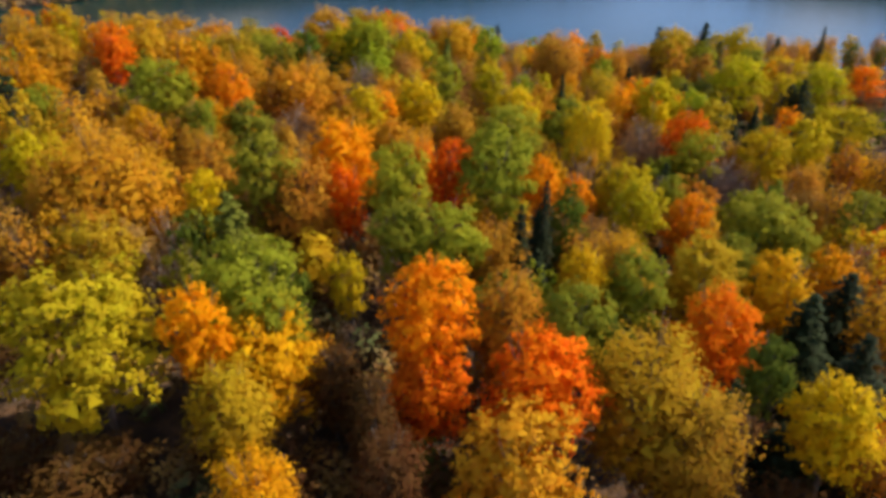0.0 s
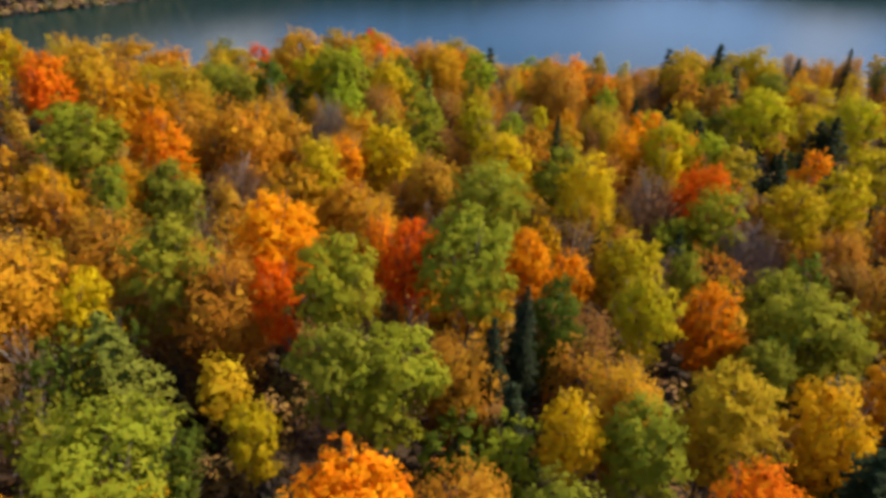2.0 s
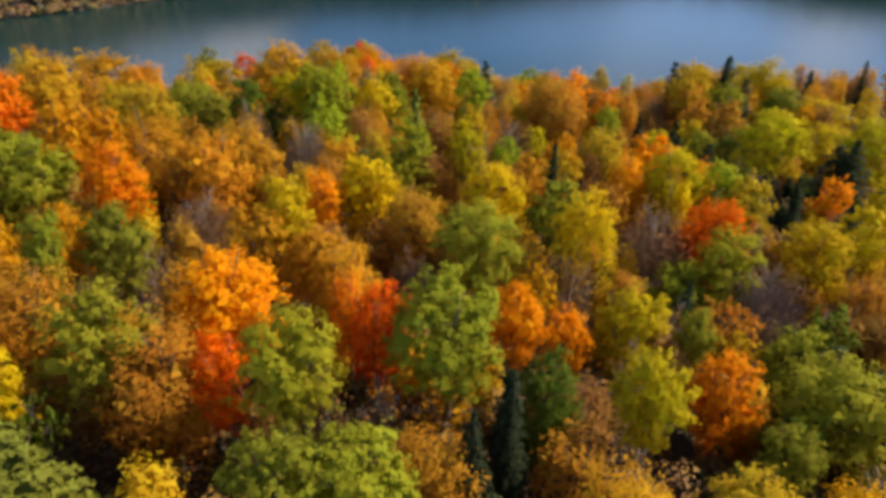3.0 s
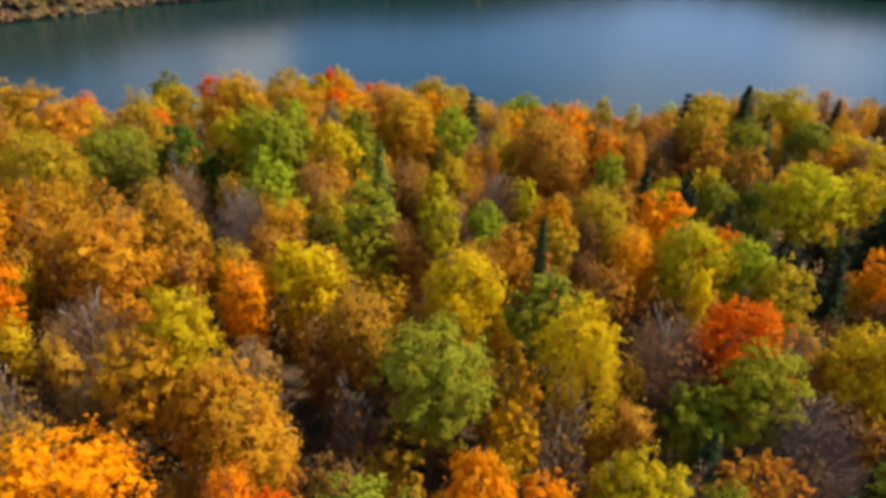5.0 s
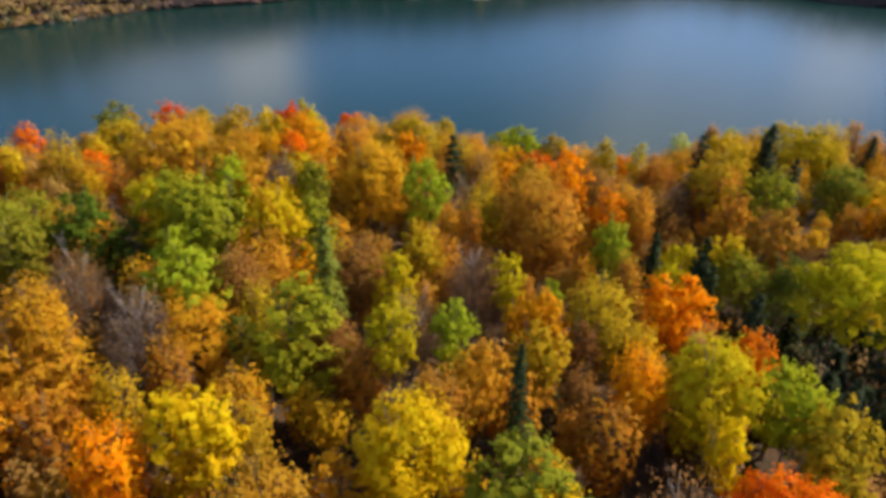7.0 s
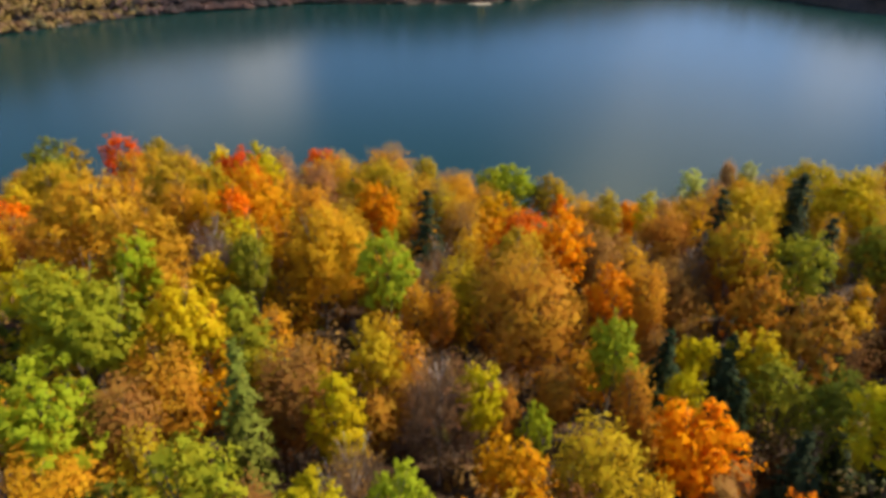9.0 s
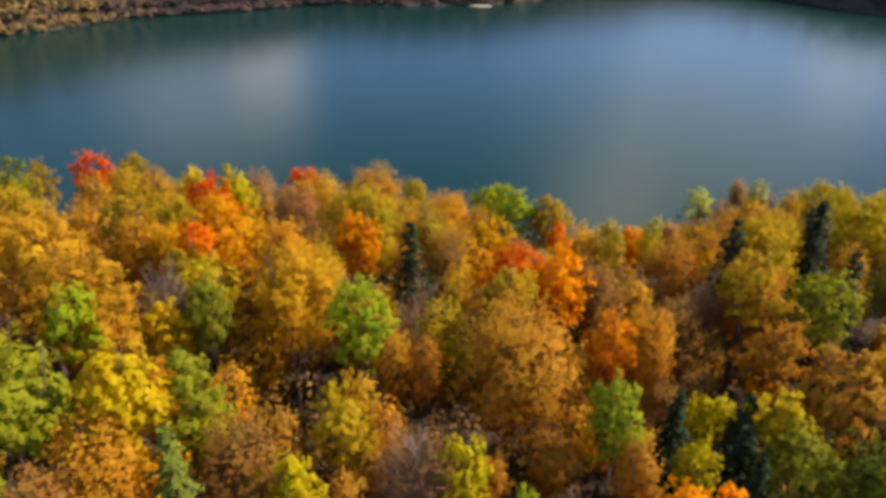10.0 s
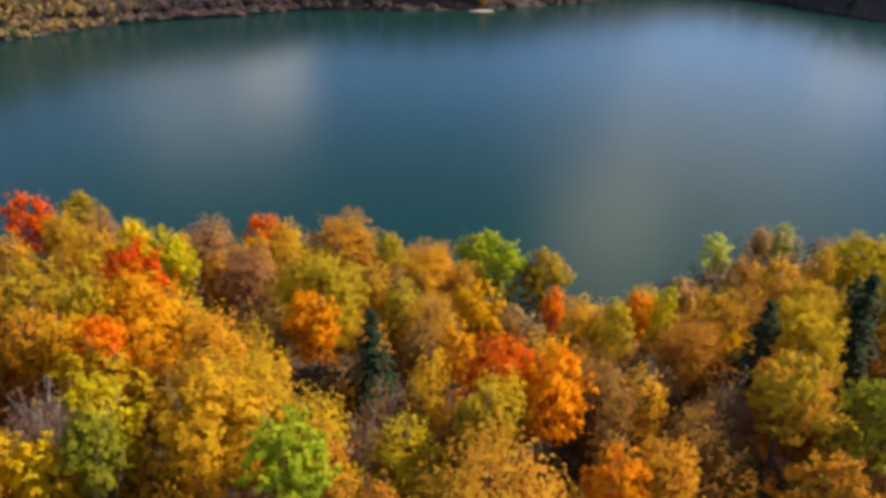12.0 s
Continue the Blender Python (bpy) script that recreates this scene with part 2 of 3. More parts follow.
def lobed(count, radius, height, lobes, lobe_r, size, wide_at=0.5, upright=1.0, scatter=0.1, inner=0.1, bunch=14):
    """A crown of overlapping lobes set with upward tufts of leaves; z from 0 at its foot to height at its top."""
    tris = []
    per = max(1, int(count * (1 - inner) / lobes / bunch))
    skew = rng.normal(size=2) * 0.12 * radius
    for i in range(lobes):
        f = (i + 0.5) / lobes
        z = 1 - 2 * f
        a = i * 2.39996 + rng.uniform(-0.6, 0.6)
        lr = lobe_r * rng.uniform(0.6, 1.4)
        ring = math.sqrt(max(0.0, 1 - z * z)) * rng.uniform(0.7, 1.1)
        zz = wide_at + (z * (1 - wide_at) if z > 0 else z * wide_at)
        c = np.array([math.cos(a) * ring * (radius - lr * 0.75) + skew[0] * zz, math.sin(a) * ring * (radius - lr * 0.75) + skew[1] * zz,
                      lr * 0.8 + zz * (height - 1.7 * lr) + rng.uniform(-0.5, 0.5)])
        d = ball(per)
        d[:, 2] = np.where(d[:, 2] < -0.3, -d[:, 2] * 0.6, d[:, 2])
        d = unit(d)
        root = c + d * lr * (0.86 + rng.normal(size=(per, 1)) * scatter) * np.array([1, 1, upright])
        axis = unit(d + np.array([0, 0, 0.55]) + rng.normal(size=(per, 3)) * 0.25)
        reach = rng.uniform(0.3, 0.85, (per, 1, 1))
        t = rng.uniform(0, 1, (per, bunch, 1))
        p = root[:, None, :] + axis[:, None, :] * reach * t + rng.normal(size=(per, bunch, 3)) * 0.17
        whole = unit((c - np.array([0, 0, height * 0.4])) / np.array([radius, radius, height * 0.5]))
        tris.append(cards(p.reshape(-1, 3), np.repeat(unit(d + whole * 0.5), bunch, 0), size))
        # the denser leafage behind the outer tufts
        k = 22 if count > 2500 else 9
        d = ball(k)
        d[:, 2] = np.abs(d[:, 2]) * 1.1 - 0.25
        tris.append(cards(c + d * lr * rng.uniform(0.5, 0.72, (k, 1)), d, lr * (0.29 if z > -0.3 else 0.13), loose=0.35, slim=0.7))
    k = int(count * inner)
    d = ball(k)
    p = np.array([0, 0, height * wide_at]) + d * rng.uniform(0.2, 0.75, (k, 1)) * np.array([radius, radius, height * 0.45])
    tris.append(cards(p, d, size * 1.45))
    return np.concatenate(tris)


def airy(count, radius, height, sprays, size, wide_at=0.6, body=True):
    """A thin crown of many upright sprays with gaps between them."""
    tris = []
    per = count // sprays
    for i in range(sprays):
        a, q, w = rng.uniform(0, 6.283), rng.uniform(0.1, 1) ** 0.5, rng.uniform(0.08, 1.0)
        env = math.sqrt(max(0.03, 1 - ((w - wide_at) / (wide_at if w < wide_at else 1 - wide_at + 0.04)) ** 2))
        c = np.array([math.cos(a) * q * env * radius * 0.9, math.sin(a) * q * env * radius * 0.9, w * height * 0.93])
        lean = unit(np.array([c[0] * 0.35, c[1] * 0.35, 2.2]))
        t = rng.uniform(-0.9, 0.9, (per, 1))
        p = c + lean * t + rng.normal(size=(per, 3)) * (0.42 - 0.16 * t)
        out_d = unit(p - np.array([0, 0, height * 0.4]))
        tris.append(cards(p, out_d, size, loose=0.6))
    if not body:
        return np.concatenate(tris)
    k, wide = (640, 0.46) if count > 2500 else (170, 0.62)   # the body behind the sprays
    d = ball(k)
    p = np.array([0, 0, height * 0.5]) + d * rng.uniform(0.45, 0.88, (k, 1)) * np.array([radius, radius, height * 0.47])
    tris.append(cards(p, d, wide, loose=0.5))
    return np.concatenate(tris)


def weeping(count, radius, height, strands, size):
    tris = [lobed(count // 3, radius * 0.9, height * 0.55, 9, radius * 0.42, size)]
    tris[0] = moved(tris[0], (0, 0, height * 0.45))
    per = (count * 2 // 3) // strands
    for i in range(strands):
        a = rng.uniform(0, 6.283)
        q = rng.uniform(0.45, 1.0)
        top = height * (1 - 0.45 * q * q) - rng.uniform(0, 0.8)
        fall = rng.uniform(0.3, 0.62) * height * (0.6 + 0.4 * q)
        t = rng.uniform(0, 1, (per, 1))
        d = np.array([[math.cos(a), math.sin(a), 0.0]])
        p = d * radius * q * (0.9 + 0.12 * t) + np.array([[0, 0, 1.0]]) * (top - fall * t) + rng.normal(size=(per, 3)) * np.array([0.22, 0.22, 0.3])
        tris.append(cards(p, np.repeat(d + np.array([[0, 0, 0.2]]), per, 0), size, slim=0.4))
    return np.concatenate(tris)


def needled(count, radius, height, tiers, size, droop=0.25):
    """Whorls of needled boughs, shorter toward the tip."""
    tris = []
    total = sum(range(3, tiers + 3))
    for i in range(tiers):
        f = i / (tiers - 1)
        reach = radius * (1 - f) ** 0.68 + 0.2
        z = height * (0.03 + 0.95 * f)
        boughs = max(4, int(11 - 6 * f))
        per = max(12 if count > 2000 else 8, int(count * (tiers + 2 - i) / total / boughs))
        for b in range(boughs):
            a = b * 6.283 / boughs + rng.uniform(-0.3, 0.3) + i
            rr = reach * rng.uniform(0.6, 1.25)
            t = rng.uniform(0.05, 1, (per, 1)) ** 0.75
            d = np.array([[math.cos(a), math.sin(a), 0.0]])
            side = np.array([[-math.sin(a), math.cos(a), 0.0]])
            p = d * rr * t + np.array([[0, 0, 1.0]]) * (z - droop * rr * t * t + 0.1 * rr) + side * rng.normal(size=(per, 1)) * 0.2 * rr * (1.15 - t) + rng.normal(size=(per, 3)) * np.array([0.1, 0.1, 0.15])
            tris.append(cards(p, np.repeat(d * 0.6 + np.array([[0, 0, 0.7]]), per, 0), size, loose=0.45, slim=0.55))
    return np.concatenate(tris)


def twiggy(count, radius, height, length, width, wide_at=0.55, rise=1.1):
    """Fine bare twigs that fan outward and up."""
    d = ball(count)
    d[:, 2] = np.abs(d[:, 2]) * 1.25 - 0.35
    q = rng.uniform(0.25, 1.0, (count, 1)) ** 0.6
    p = np.array([0, 0, height * 0.34]) + d * q * np.array([radius, radius, height * 0.62])
    way = unit(d + np.array([0, 0, rise]) * 0.7 + rng.normal(size=(count, 3)) * 0.32)
    side = unit(np.cross(way, rng.normal(size=(count, 3)))) * width * rng.uniform(0.6, 1.5, (count, 1))
    ln = length * rng.uniform(0.6, 1.5, (count, 1))
    return np.stack([p - way * ln * 0.5 - side, p - way * ln * 0.5 + side, p + way * ln * 0.5], 1)


def tube(path, radii, sides=6):
    verts, faces = [], []
    for i, (p, r) in enumerate(zip(path, radii)):
        ahead = Vector(path[min(i + 1, len(path) - 1)]) - Vector(path[max(i - 1, 0)])
        q = ahead.to_track_quat("Z", "Y")
        for s in range(sides):
            a = 6.2832 * s / sides
            verts.append(tuple(Vector(p) + q @ Vector((math.cos(a) * r, math.sin(a) * r, 0))))
    for i in range(len(path) - 1):
        for s in range(sides):
            a, b = i * sides + s, i * sides + (s + 1) % sides
            faces.append((a, b, b + sides, a + sides))
    faces.append(tuple(range((len(path) - 1) * sides, len(path) * sides)))
    return verts, faces


def trunk_mesh(name, height, spread, limbs, mat, fork=0.35, straight=False, girth=0.27):
    """A tapered trunk, and the forking limbs that it bears; height in metres."""
    wood_parts = {"trunk": ([], []), "limbwork": ([], [])}

    def add(path, radii, sides, which="limbwork"):
        verts, faces = wood_parts[which]
        v, f = tube(path, radii, sides)
        k = len(verts)
        verts.extend(v)
        faces.extend([tuple(i + k for i in q) for q in f])

    bend = 0.0 if straight else 0.5
    spine = [(rng.normal() * bend * f, rng.normal() * bend * f, height * f) for f in (0, 0.06, 0.25, 0.5, 0.75, 1.0)]
    spine[0] = (0, 0, -0.6)
    add(spine, [girth * 1.5, girth, girth * 0.86, girth * 0.66, girth * 0.4, 0.04], 8, "trunk")
    for i in range(limbs):
        f = fork + (0.92 - fork) * (i + 0.5) / limbs
        base = Vector(spine[0]).lerp(Vector(spine[-1]), f)
        a = i * 2.4 + rng.uniform(-0.4, 0.4)
        rad = spread * (1 - 0.55 * (f - fork)) * rng.uniform(0.7, 1.0)
        up = height * rng.uniform(0.14, 0.26)
        out_v = Vector((math.cos(a), math.sin(a), 0))
        mid = base + out_v * rad * 0.45 + Vector((0, 0, up * 0.35))
        tip = base + out_v * rad + Vector((0, 0, up))
        g = girth * (0.52 - 0.3 * f)
        add([tuple(base), tuple(mid), tuple(tip)], [g, g * 0.65, 0.025], 5)
        for s in (-0.6, 0.65):
            o2 = Vector((math.cos(a + s), math.sin(a + s), 0))
            add([tuple(mid), tuple(mid + o2 * rad * 0.5 + Vector((0, 0, up * 0.8)))], [g * 0.5, 0.02], 4)
    made = []
    for word, (verts, faces) in wood_parts.items():
        me = bpy.data.meshes.new(word)
        me.from_pydata(verts, [], faces)
        me.materials.append(mat)
        me.polygons.foreach_set("use_smooth", [True] * len(me.polygons))
        me.update()
        made.append(me)
    return made


# crown stock: kind -> (crowns, branchwork, trunks, radius, crown height, trunk height)
def stock(q, g):
    """Crowns of each kind, with a share q of the leaves, g times their size."""
    return {
        "m": ([card_mesh("crown", lobed(int(6600 * q), 4.0, 11.0, n, lr, 0.215 * g, upright=1.15), LEAF) for n, lr in ((34, 1.3), (26, 1.5), (42, 1.15), (30, 1.4), (38, 1.25))], None,
              [trunk_mesh("trunk", 16, 2.6, 8, BARK) for _ in range(3)], 4.0, 11.0, 16),
        "o": ([card_mesh("crown", lobed(int(6600 * q), 4.0, 10.5, n, lr, 0.225 * g, wide_at=0.55, inner=0.07, bunch=18), LEAF) for n, lr in ((20, 1.35), (24, 1.25), (18, 1.5), (28, 1.2))], None,
              [trunk_mesh("trunk", 16, 3.0, 9, BARK, fork=0.3) for _ in range(3)], 4.0, 10.5, 16),
        "b": ([card_mesh("crown", airy(int(6600 * q), 4.0, 12.5, n, 0.185 * g), LEAF) for n in (170, 200, 150)],
              [card_mesh("branchwork", twiggy(int(900 * q), 3.7, 12.5, 1.9, 0.02 * g), TWIG) for _ in range(2)],
              [trunk_mesh("trunk", 17, 2.4, 11, BARK, fork=0.3) for _ in range(3)], 4.0, 12.5, 17),
        "w": ([card_mesh("crown", weeping(int(6600 * q), 4.0, 11.5, n, 0.19 * g), LEAF) for n in (70, 85)], None,
              [trunk_mesh("trunk", 15, 2.6, 8, BARK) for _ in range(2)], 4.0, 11.5, 15),
        "c": ([card_mesh("crown", lobed(int(6600 * q), 3.2, 13.5, n, lr, 0.205 * g, wide_at=0.45, upright=1.3), LEAF) for n, lr in ((30, 1.15), (38, 1.05))], None,
              [trunk_mesh("trunk", 17, 1.6, 9, BARK, fork=0.25) for _ in range(2)], 3.2, 13.5, 17),
        "s": ([card_mesh("crown", needled(int(5200 * q), 2.8, 15.0, n, 0.29 * g), NEEDLE) for n in (17, 20, 15)], None,
              [trunk_mesh("trunk", 18, 0.6, 3, BARK, fork=0.2, straight=True, girth=0.22) for _ in range(2)], 2.8, 15.0, 18),
        "x": ([card_mesh("crown", airy(int(1300 * q), 4.0, 12.0, 75, 0.15 * g, body=False), LEAF) for _ in range(2)],
              [card_mesh("branchwork", twiggy(int(4200 * q), 4.0, 12.0, 1.7, 0.022 * g), TWIG) for _ in range(3)],
              [trunk_mesh("trunk", 17, 3.2, 13, PALE_BARK, fork=0.3, girth=0.2) for _ in range(3)], 4.0, 12.0, 17),
    }


# finer leafage near the start of the way, coarser far off, sparer for trees half hidden among the others
NEAR, FAR, BIG, SPARE = stock(0.94, 0.86), stock(0.44, 1.19), stock(1.04, 0.74), stock(0.19, 1.63)
COLOURS = {
    "O": ((0.74, 0.27, 0.008), "bright orange"), "RO": ((0.74, 0.2, 0.008), "fiery red-orange"), "R": ((0.68, 0.118, 0.006), "deep red"),
    "AM": ((0.62, 0.3, 0.01), "amber gold"), "Y": ((0.6, 0.41, 0.012), "bright yellow"), "YG": ((0.49, 0.385, 0.012), "yellow-green"),
    "G": ((0.25, 0.265, 0.022), "still green"), "LG": ((0.33, 0.375, 0.02), "fresh light green"), "PY": ((0.43, 0.385, 0.015), "lemon yellow"), "PG": ((0.50, 0.50, 0.09), "pale green"), "DG": ((0.105, 0.14, 0.016), "dark green"), "OL": ((0.445, 0.298, 0.017), "olive-gold"),
    "OG": ((0.295, 0.278, 0.02), "olive-green"),
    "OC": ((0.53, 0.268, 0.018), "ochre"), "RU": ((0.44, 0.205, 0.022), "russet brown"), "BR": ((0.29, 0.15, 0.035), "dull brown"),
    # the dark brown has the shade under the near maples put into it
    "DO": ((0.4, 0.24, 0.016), "dull ochre"), "SHADE_BR": ((0.11, 0.055, 0.018), "dark brown"), "PK": ((0.37, 0.18, 0.07), "pinkish brown"), "GR": ((0.22, 0.14, 0.085), "grey-brown"), "SP": ((0.021, 0.034, 0.013), "blackish green"),
    "PI": ((0.13, 0.155, 0.02), "grey-green"),
}
KINDS = {
    "m": ("maple_tree", "maple with a dense rounded crown", "tree"), "o": ("oak_tree", "oak with a lumpy spreading crown", "tree"),
    "b": ("birch_tree", "birch with thin upright leafy twigs", "tree"), "w": ("willow_tree", "willow with hanging leafy strands", "tree"),
    "c": ("poplar_tree", "tall narrow poplar tree", "tree"), "s": ("spruce_tree", "spruce with drooping needled boughs", "conifer"),
    "x": ("bare_tree", "leafless tree with fine twigs", "tree"),
}
PLACED = []


def tree(kind, x, y, top, r, colour, kinds=None):
    """One tree: its crown's top at that height, its crown's radius, its leaf colour."""
    crowns, twigs, trunks, r0, h0, t0 = (kinds or (BIG if r > 5.2 else NEAR if y < 112 else FAR))[kind]
    rgb, word = COLOURS[colour]
    name, words, category = KINDS[kind]
    base = ground_height(x, y)
    height = max(top - base, 7.0)
    ch = min(height * (0.88 if kind in "sc" else 0.8), h0 * (0.5 + 0.5 * r / r0) * 1.1)
    turn = rng.uniform(0, 6.283)
    t = new(name)
    t.location, t.rotation_euler = (x, y, base), (rng.normal() * 0.02, rng.normal() * 0.02, turn)
    size_word = "tall " if height > 23 else ("small " if r < 2.6 else "")
    place = " by the lake" if near_shore(x) - y < 22 else " in forest"
    tagged(t, size_word + word + " " + words + place, category, "autumn forest trees")
    k = rng.integers(1000)
    for word, me in zip(("trunk", "limbwork"), trunks[k % len(trunks)]):
        woody = new(word, me)
        woody.parent, woody.scale = t, (0.6 + 0.1 * r, 0.6 + 0.1 * r, height * 0.9 / t0)
    crown = new("crown", crowns[k % len(crowns)])
    crown.parent, crown.location, crown.scale = t, (0, 0, height - ch), (r / r0, r / r0 * rng.uniform(0.92, 1.08), ch / h0)
    shade = rng.uniform(0.88, 1.12)
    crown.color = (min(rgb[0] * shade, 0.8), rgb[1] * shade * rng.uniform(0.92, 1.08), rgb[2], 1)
    if twigs:
        tw = new("branchwork", twigs[k % len(twigs)])
        tw.parent, tw.location, tw.scale = t, crown.location, crown.scale
        tw.color = (0.17, 0.09, 0.035, 1) if kind == "b" else (0.16, 0.12, 0.10, 1) if colour == "GR" else (0.20, 0.125, 0.075, 1)
    PLACED.append((x, y, r))
    return t


tree("b", -13.2, 32.7, 22.2, 3.2, "AM")
tree("b", -3.7, 33.7, 23.1, 3.0, "SHADE_BR")
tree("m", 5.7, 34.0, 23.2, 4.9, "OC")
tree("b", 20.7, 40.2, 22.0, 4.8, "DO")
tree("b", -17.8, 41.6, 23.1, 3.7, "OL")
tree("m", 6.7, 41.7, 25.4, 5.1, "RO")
tree("b", -6.1, 42.0, 20.4, 2.6, "SHADE_BR")
tree("b", 17.3, 42.2, 25.2, 5.6, "DO")
tree("m", 34.7, 43.5, 20.2, 4.1, "Y")
tree("o", -29.6, 44.6, 30.2, 6.9, "PY")
tree("m", -2.2, 45.8, 21.2, 4.2, "RO")
tree("o", 29.1, 45.9, 22.3, 2.4, "DG")
tree("m", -20.7, 46.3, 27.4, 3.1, "O")
tree("m", -0.9, 47.9, 29.0, 4.5, "RO")
tree("o", 14.9, 48.0, 22.4, 2.7, "DG")
tree("m", -16.2, 48.2, 23.9, 5.7, "AM")
tree("o", 12.8, 49.2, 25.5, 3.8, "G")
tree("s", 41.0, 50.3, 19.2, 4.2, "SP")
tree("b", 6.4, 50.4, 26.2, 3.9, "OC")
tree("o", -18.6, 51.9, 28.6, 5.6, "G")
tree("m", 26.9, 53.1, 22.9, 4.5, "RO")
tree("o", -16.6, 56.4, 23.9, 3.3, "DG")
tree("m", 14.8, 58.5, 24.7, 2.5, "Y")
tree("o", 19.8, 58.6, 24.0, 3.7, "G")
tree("o", -9.4, 59.0, 23.8, 2.1, "YG")
tree("o", -36.1, 59.0, 27.8, 4.3, "OL")
tree("s", 40.7, 60.6, 18.1, 4.6, "SP")
tree("o", -5.1, 63.3, 27.6, 3.5, "G")
tree("b", 20.4, 64.4, 24.2, 4.0, "OC")
tree("s", -22.6, 64.7, 28.2, 4.6, "PI")
tree("m", 28.4, 65.1, 22.8, 4.8, "OL")
tree("m", 40.1, 65.4, 19.8, 4.3, "AM")
tree("o", 0.1, 65.7, 26.3, 4.8, "G")
tree("s", 48.1, 66.6, 17.2, 4.8, "SP")
tree("b", -44.5, 67.9, 30.5, 2.8, "RU")
tree("s", 9.1, 70.2, 24.4, 2.2, "SP")
tree("b", 6.5, 70.2, 22.2, 4.3, "RU")
tree("o", -29.0, 70.7, 28.3, 2.8, "Y")
tree("b", -40.8, 71.3, 33.4, 7.4, "OC")
tree("s", 12.0, 72.1, 26.6, 1.9, "SP")
tree("m", 50.4, 72.1, 17.5, 3.7, "AM")
tree("o", -5.4, 73.9, 30.7, 4.5, "OG")
tree("m", -11.7, 74.9, 27.4, 2.8, "R")
tree("b", -37.4, 75.1, 30.2, 5.2, "OC")
tree("o", 38.2, 75.7, 17.7, 3.0, "G")
tree("o", 25.4, 76.0, 25.6, 3.8, "YG")
tree("o", -51.1, 76.0, 32.0, 4.4, "YG")
tree("b", -17.9, 76.1, 29.1, 5.8, "RU")
tree("o", -22.5, 76.9, 30.9, 5.0, "G")
tree("o", 7.0, 78.7, 30.5, 5.1, "G")
tree("c", 16.8, 79.8, 22.9, 3.2, "DG")
tree("m", 0.4, 81.4, 28.5, 3.3, "R")
tree("m", 34.4, 81.9, 20.3, 3.6, "O")
tree("b", -31.8, 82.4, 30.3, 4.6, "RU")
tree("o", 46.8, 82.8, 20.8, 6.4, "G")
tree("m", -14.0, 84.8, 30.8, 5.7, "O")
tree("b", -2.8, 85.0, 28.2, 2.2, "RO")
tree("o", -34.9, 89.1, 32.1, 2.6, "G")
tree("s", 50.0, 89.9, 16.7, 5.1, "SP")
tree("m", 14.6, 91.3, 23.4, 3.4, "O")
tree("m", 20.1, 91.6, 20.1, 3.4, "O")
tree("o", 34.9, 91.6, 20.2, 2.3, "G")
tree("o", 46.5, 91.6, 17.1, 3.9, "G")
tree("m", 27.2, 93.3, 21.8, 4.2, "YG")
tree("m", -34.7, 93.5, 31.4, 3.3, "AM")
tree("o", -29.0, 93.7, 31.1, 4.3, "G")
tree("b", -4.2, 94.1, 27.1, 4.3, "OC")
tree("m", -45.8, 96.6, 29.8, 3.5, "AM")
tree("m", -8.0, 98.2, 27.2, 5.1, "OC")
tree("o", 71.4, 98.4, 14.5, 4.9, "G")
tree("o", -14.6, 99.0, 28.6, 4.5, "OC")
tree("s", 35.7, 99.1, 19.4, 2.8, "SP")
tree("o", -61.6, 99.3, 32.3, 3.6, "G")
tree("b", 61.9, 100.7, 14.3, 3.8, "BR")
tree("o", 10.4, 103.0, 28.2, 5.9, "G")
tree("m", -11.8, 103.1, 31.5, 4.0, "Y")
tree("b", 62.4, 104.6, 17.4, 4.4, "RU")
tree("x", 48.7, 106.1, 18.3, 7.4, "GR")
tree("m", -69.2, 106.7, 34.4, 5.3, "AM")
tree("o", 38.1, 106.7, 18.0, 4.4, "G")
tree("o", 44.4, 107.8, 22.4, 4.6, "OG")
tree("w", 25.9, 108.1, 27.6, 5.0, "Y")
tree("m", -34.9, 109.4, 33.0, 4.3, "RO")
tree("x", -26.0, 110.1, 27.2, 6.3, "BR")
tree("o", -48.1, 110.2, 34.7, 6.2, "G")
tree("b", 2.7, 112.6, 26.5, 4.3, "RU")
tree("x", 36.1, 113.9, 23.7, 6.1, "PK")
tree("m", 59.9, 114.2, 20.9, 5.7, "YG")
tree("b", -10.6, 114.4, 28.9, 3.3, "O")
tree("m", 45.3, 115.3, 23.5, 5.4, "R")
tree("o", 21.8, 115.6, 25.9, 4.6, "G")
tree("o", 68.8, 116.0, 22.0, 4.4, "YG")
tree("m", -25.5, 117.0, 32.1, 6.4, "OC")
tree("o", -3.9, 117.9, 28.9, 4.5, "Y")
tree("m", 13.4, 118.2, 27.7, 5.3, "Y")
tree("m", -47.6, 118.7, 35.9, 4.5, "AM")
tree("o", 42.0, 121.5, 23.5, 2.2, "Y")
tree("m", -43.7, 122.8, 34.4, 4.2, "AM")
tree("o", 52.6, 122.9, 24.0, 4.4, "OL")
tree("m", -21.4, 124.4, 28.3, 4.5, "OC")
tree("b", 15.3, 126.5, 25.7, 3.4, "RU")
tree("s", 23.2, 126.5, 28.3, 1.7, "SP")
tree("b", -39.9, 127.9, 32.1, 6.7, "OC")
tree("s", 72.3, 128.4, 18.7, 4.3, "SP")
tree("o", 51.4, 128.9, 24.3, 4.0, "LG")
tree("m", 43.3, 129.1, 26.8, 5.3, "YG")
tree("m", -65.2, 130.4, 35.4, 3.4, "RO")
tree("m", 19.1, 130.6, 25.4, 3.9, "OC")
